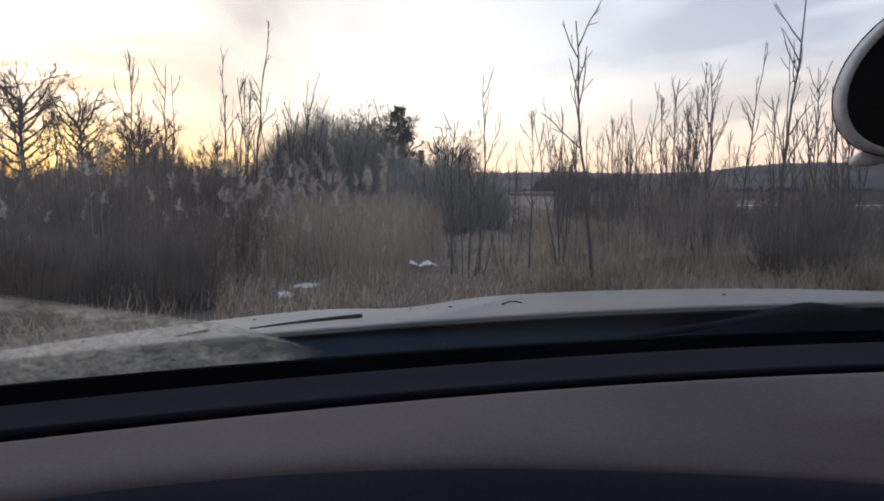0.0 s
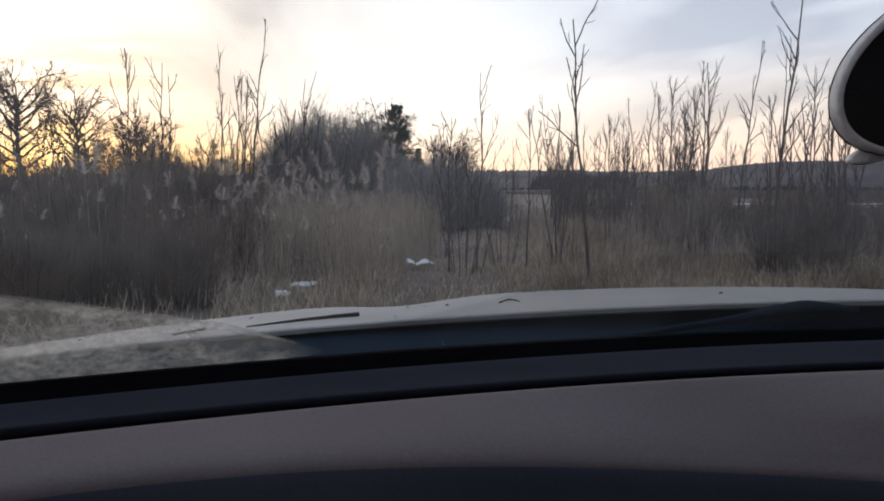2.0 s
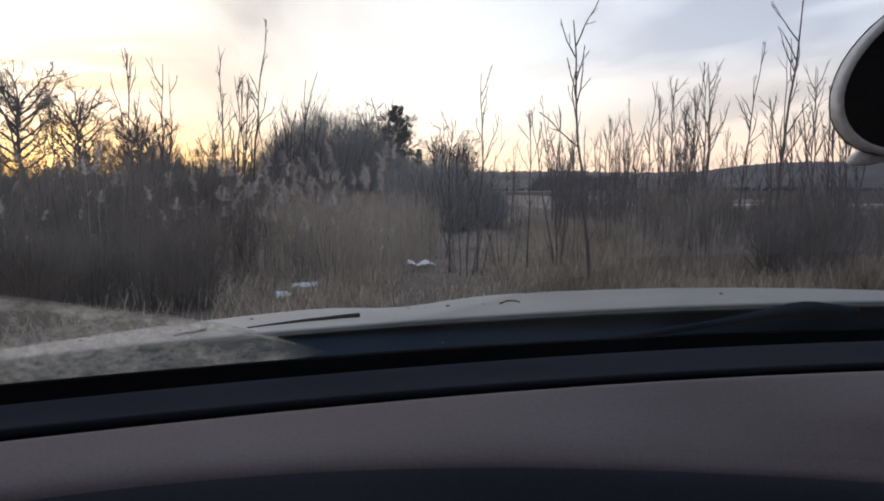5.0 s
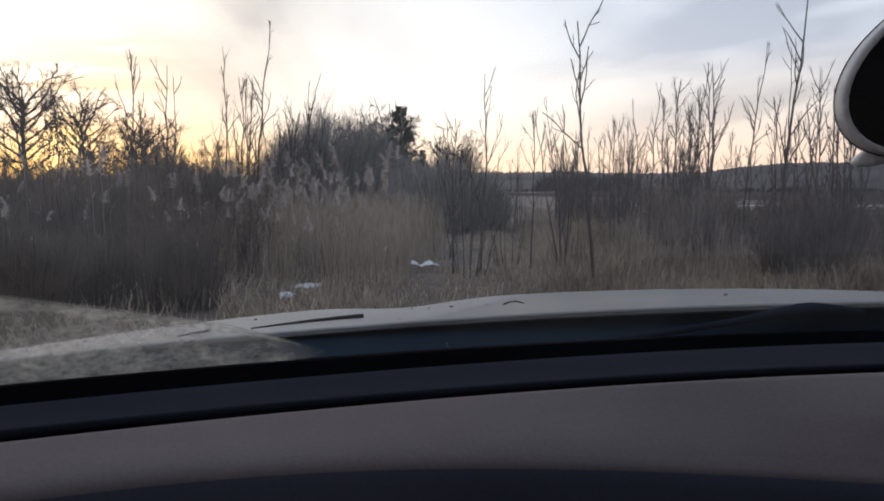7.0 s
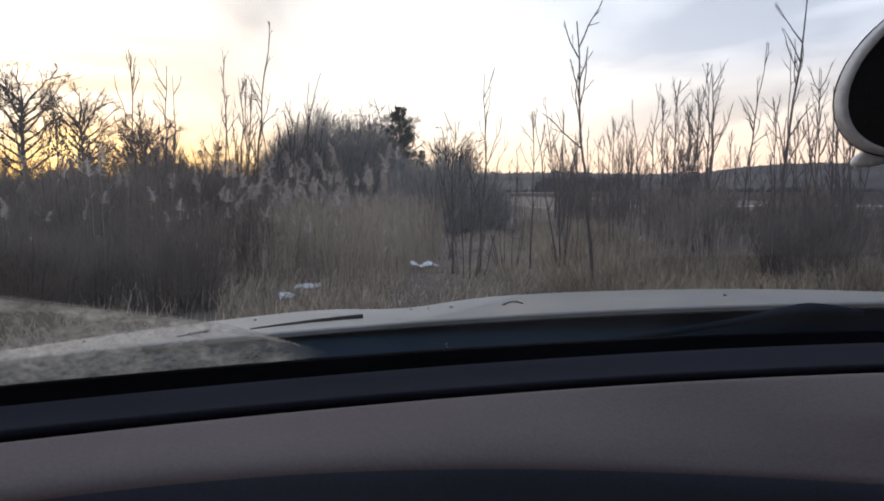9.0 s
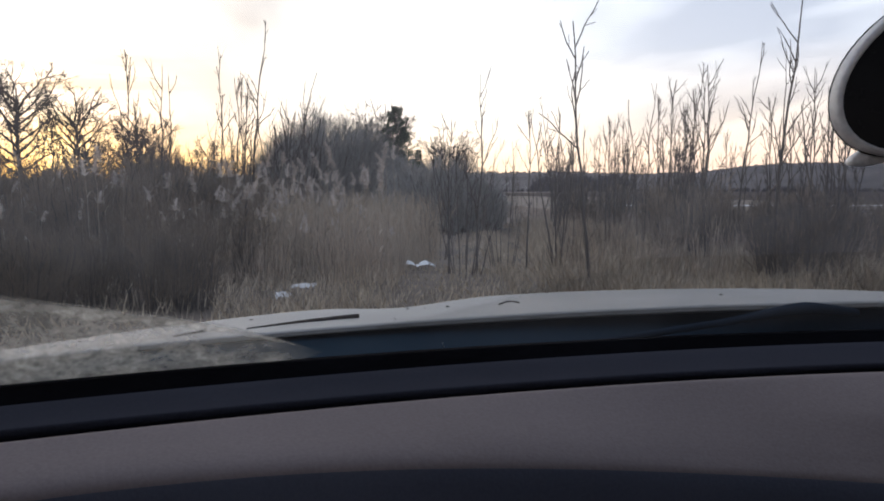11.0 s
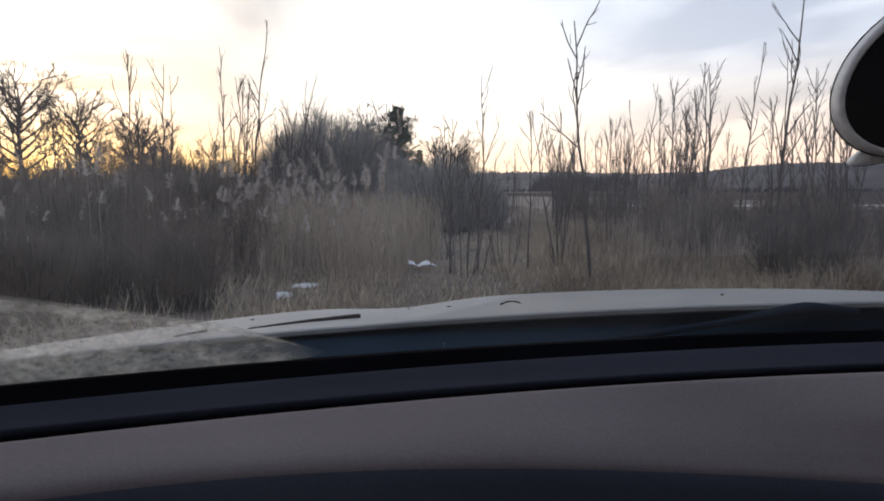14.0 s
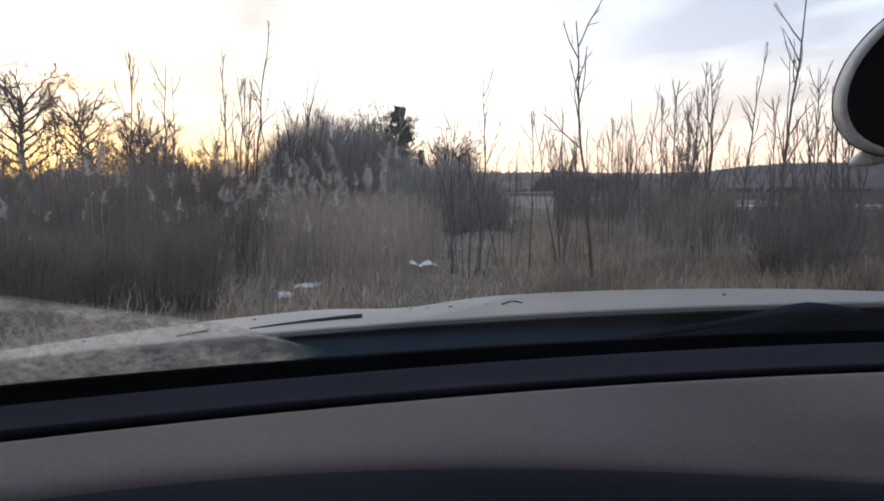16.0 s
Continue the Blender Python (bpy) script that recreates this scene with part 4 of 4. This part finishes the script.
blade = np.array([[(0.52, 0.937, 1.160), (0.36, 0.918, 1.157), (0.20, 0.886, 1.154), (0.05, 0.846, 1.152), (-0.06, 0.812, 1.150)]])
solid("wiper_blade", *tubes(blade, np.full((1, 5), 0.006), 6), WIPER, wiper, "black rubber wiper blade", True)

# body panels and the plain unseen shell that closes the cabin; its openings and tones steer light onto the dashboard
part("nose", box_bm(LEFT + 0.02, RIGHT - 0.02, 1.66, 1.80, 0.32, 0.84, 0.05), PAINT, car)
for side, x0, x1 in ((0, LEFT - 0.03, LEFT + 0.01), (1, RIGHT - 0.01, RIGHT + 0.03)):
    part("wing", box_bm(x0, x1, 0.66, 1.74, 0.55, 0.86, 0.015), PAINT, car)
    # passenger door, unseen, closed up to the roof to keep side light off the dash
    part("door", box_bm(x0, x1, -0.62, 0.655, 0.30, (1.20, ROOF - 0.004)[side], 0.015), PAINT, car)
    part("rear_side", box_bm(x0, x1, -2.2, -0.625, 0.30, 1.20, 0.015), PAINT, car)
    # unseen dark linings, added to cut the light bounced inside the cabin
    inner = x1 + 0.012 if side == 0 else x0 - 0.012
    part("door_lining", box_bm(min(inner, x1 + 0.002 if side == 0 else x0 - 0.002), max(inner, x1 + 0.002 if side == 0 else x0 - 0.002), -0.62, 0.55, 0.32, (1.18, ROOF - 0.01)[side], 0.004), LINING, car, "dark grey door lining")
    part("side_lining", box_bm(min(inner, x1 + 0.002 if side == 0 else x0 - 0.002), max(inner, x1 + 0.002 if side == 0 else x0 - 0.002), -2.19, -0.63, 0.32, 1.18, 0.004), LINING, car, "dark grey side lining")
    part("rear_pillar", box_bm(x0 + 0.005, x1 - 0.005, -2.19, -2.08, 1.205, ROOF, 0.01), LINING, car)
    part("centre_pillar", box_bm(x0 + 0.005, x1 - 0.005, -0.61, -0.54, 1.205, ROOF, 0.01), LINING, car)
for side, x0, x1 in ((0, LEFT + 0.012, LEFT + 0.10), (1, RIGHT - 0.12, RIGHT - 0.012)):
    foot, top = float(bow(np.array(min(x1, 0.62)), *BASE)) - 0.02, 0.25
    bm = bmesh.new()
    ends = [[bm.verts.new((x, y + dy, z)) for x, dy in ((x0, 0), (x1, 0), (x1, 0.05), (x0, 0.05))] for y, z in ((foot, EYE_Z - 0.17), (top, ROOF))]
    bm.faces.new(ends[0][::-1]), bm.faces.new(ends[1])
    for k in range(4):
        bm.faces.new((ends[0][k], ends[0][(k + 1) % 4], ends[1][(k + 1) % 4], ends[1][k]))
    part("windscreen_pillar", bm, LINING, car)
# unseen roof lining, made pale to bounce light onto the dash front
part("roof", box_bm(LEFT, RIGHT, -2.2, 0.24, ROOF, ROOF + 0.05, 0.02), HEADLINER, car, "pale grey headlining")
part("tailgate", box_bm(LEFT + 0.02, RIGHT - 0.02, -2.26, -2.2, 0.30, 1.22, 0.02), LINING, car)
part("floor_pan", box_bm(LEFT + 0.03, RIGHT - 0.03, -2.2, 1.6, 0.26, 0.31, 0.01), RUBBER, car)
part("bulkhead", box_bm(LEFT + 0.03, RIGHT - 0.03, 0.60, 0.64, 0.31, 1.12, 0.01), RUBBER, car)


def ring(cx, cy, cz, r0, r1, w, n=28):
    """A ring about the x axis: inner and outer radius, width."""
    bm = bmesh.new()
    loops = []
    for r, x in ((r0, -w / 2), (r1 - 0.02, -w / 2), (r1, -w / 2 + 0.03), (r1, w / 2 - 0.03), (r1 - 0.02, w / 2), (r0, w / 2)):
        loops.append([bm.verts.new((cx + x, cy + r * math.cos(6.2832 * i / n), cz + r * math.sin(6.2832 * i / n))) for i in range(n)])
    for a, b in zip(loops, loops[1:] + loops[:1]):
        for i in range(n):
            bm.faces.new((a[i], a[(i + 1) % n], b[(i + 1) % n], b[i]))
    bmesh.ops.recalc_face_normals(bm, faces=bm.faces[:])
    return bm


for wx in (LEFT + 0.08, RIGHT - 0.08):
    for wy in (1.20, -1.45):
        wheel = new("wheel")
        wheel.parent = car
        part("tyre", ring(wx, wy, 0.33 + float(gz(wx, wy)), 0.20, 0.33, 0.20), RUBBER, wheel)
        part("rim", ring(wx, wy, 0.33 + float(gz(wx, wy)), 0.04, 0.20, 0.16), RIM, wheel)

# rear-view mirror: rounded end with a pale bezel, a face painted as dark as the cabin it reflects, and a small tab
# below
mirror = new("rear_view_mirror")
mirror.parent = car
mirror["label"] = "interior mirror with a pale bezel and dark face"


def oval(x0, x1, z0, z1, y, n=48, end=0.064):
    """A long loop with elliptical ends, rising a little to one side."""
    end = min(end, (x1 - x0) / 2)
    cz, rz = (z0 + z1) / 2, (z1 - z0) / 2
    out = []
    for i in range(n):
        a = 6.28318 * (i + 0.5) / n
        c, s = math.cos(a), math.sin(a)
        px = (x1 - end if c > 0 else x0 + end) + end * c
        out.append((px, y, cz + rz * s + 0.32 * min(px - x0, 0.06)))
    return out


def lofted(loops, cap0, cap1):
    bm = bmesh.new()
    rings = [[bm.verts.new(p) for p in lp] for lp in loops]
    n = len(rings[0])
    for a, b in zip(rings, rings[1:]):
        for i in range(n):
            bm.faces.new((a[i], a[(i + 1) % n], b[(i + 1) % n], b[i]))
    if cap0:
        bm.faces.new(rings[0])
    if cap1:
        bm.faces.new(rings[-1])
    bmesh.ops.recalc_face_normals(bm, faces=bm.faces[:])
    return bm


MX0, MX1, MZ0, MZ1, MY = 0.2235, 0.47, 1.352, 1.447, 0.42
part("bezel", lofted([oval(MX0 + 0.0048, MX1 - 0.0048, MZ0 + 0.0042, MZ1 - 0.0042, MY + 0.003), oval(MX0 + 0.0043, MX1 - 0.0043, MZ0 + 0.0038, MZ1 - 0.0038, MY + 0.0004), oval(MX0 + 0.0038, MX1 - 0.0038, MZ0 + 0.0034, MZ1 - 0.0034, MY),
                      oval(MX0 + 0.0014, MX1 - 0.0014, MZ0 + 0.0014, MZ1 - 0.0014, MY + 0.0002), oval(MX0 + 0.0008, MX1 - 0.0008, MZ0 + 0.0008, MZ1 - 0.0008, MY + 0.0015), oval(MX0, MX1, MZ0, MZ1, MY + 0.005), oval(MX0 + 0.001, MX1 - 0.001, MZ0 + 0.001, MZ1 - 0.001, MY + 0.010)], False, False), BEZEL, mirror, "pale rounded bezel", True)
part("mirror_glass", lofted([oval(MX0 + 0.0042, MX1 - 0.0042, MZ0 + 0.0036, MZ1 - 0.0036, MY + 0.0025)], True, False), MIRROR_REFLECTION, mirror, "mirror face with the cabin's dark reflection in its colour")
part("housing", lofted([oval(MX0 + 0.0002, MX1 - 0.0002, MZ0 + 0.0002, MZ1 - 0.0002, MY + 0.0095), oval(MX0 + 0.012, MX1 - 0.012, MZ0 + 0.010, MZ1 - 0.010, MY + 0.022), oval(MX0 + 0.04, MX1 - 0.04, MZ0 + 0.025, MZ1 - 0.025, MY + 0.045)], False, True), RUBBER, mirror)
part("tab", lofted([oval(0.2415, 0.285, 1.3600, 1.3720, MY + 0.012, 24), oval(0.2405, 0.286, 1.3590, 1.3730, MY + 0.016, 24), oval(0.2415, 0.285, 1.3600, 1.3720, MY + 0.021, 24)], True, True), BEZEL, mirror, "small pale adjusting tab", True)
part("stalk", box_bm(0.36, 0.39, MY + 0.03, MY + 0.055, 1.42, 1.50, 0.005), RUBBER, mirror)


# ---- small things on the bonnet ----
def bonnet_z(x, y):
    s = (y - REAR) / (CREST - REAR)
    return EYE_Z + float(rear_z(np.array(x)) * (1 - s) + crest_z(np.array(x)) * s)


def lying(name, x0, y0, x1, y1, r0, r1, label, category, seed, mat=DEBRIS, arch=0.0, n=10):
    """A thin stalk lying on the bonnet."""
    rng = np.random.default_rng(seed)
    t = np.linspace(0, 1, n)
    px = x0 + (x1 - x0) * t
    py = y0 + (y1 - y0) * t + rng.normal(0, 0.0015, n)
    rr = r0 + (r1 - r0) * t
    pz = np.array([bonnet_z(a, b) for a, b in zip(px, py)]) + rr + arch * np.sin(t * math.pi)
    v, f = tubes(np.stack([px, py, pz], -1)[None], rr[None], 6)
    return tagged(solid(name, v, f, mat), label, category)


lying("twig", -0.124, 1.114, -0.283, 1.062, 0.0034, 0.0009, "dry brown twig lying across the bonnet", "twig", 1)
lying("twig", -0.349, 1.087, -0.387, 1.053, 0.0018, 0.0010, "short broken twig on the bonnet", "twig", 2)
lying("dead_leaf", 0.091, 1.124, 0.123, 1.131, 0.0015, 0.0011, "curled dead leaf on the bonnet", "leaf", 3, arch=0.004, n=7)
for n, (x, y) in enumerate(((0.010, 1.178), (-0.057, 1.237), (0.439, 1.144), (-0.316, 1.208), (-0.027, 1.215), (-0.066, 1.05), (0.066, 1.152), (-0.585, 1.174))):
    k = (1.0, 0.8, 1.1, 1.0, 0.6, 0.5, 0.5, 1.1)[n]
    lying("crumb", x, y, x + 0.005 * k, y + 0.002, 0.0011 * k, 0.0007 * k, "small crumb of dirt on the bonnet", "debris", 10 + n, n=4)

# specks of dirt stuck to the windscreen
rng = np.random.default_rng(20)
specks = [(-0.300, 0.165, 1.0), (-0.197, 0.166, 0.9), (-0.124, 0.161, 0.9), (-0.048, 0.173, 0.7), (-0.154, 0.135, 0.8), (0.004, 0.006, 1.2), (0.192, 0.160, 0.7), (0.243, 0.121, 0.7), (-0.065, 0.158, 0.7), (0.076, 0.183, 0.8)]
for x, h, k in specks:
    c = np.array([x, float(bow(np.array(x), *BASE)) - RAKE * h - 0.0015, EYE_Z - 0.18 + h - 0.0015])
    a = np.arange(9) * 2 * np.pi / 9
    r = 0.0011 * k * rng.uniform(0.6, 1.2, 9)
    u, w = np.array([1.0, 0.25, 0.0]), np.array([0.0, -0.70, 0.70])
    rim = c + np.cos(a)[:, None] * r[:, None] * u + np.sin(a)[:, None] * (r * rng.uniform(0.8, 1.6))[:, None] * w
    bump = c + np.array([0, -0.0005, -0.0005])
    V = np.concatenate([rim, bump[None]])
    solid("dirt_speck", V, [(i, (i + 1) % 9, 9) for i in range(9)] + [tuple(range(9))[::-1]], SPECK, glass)
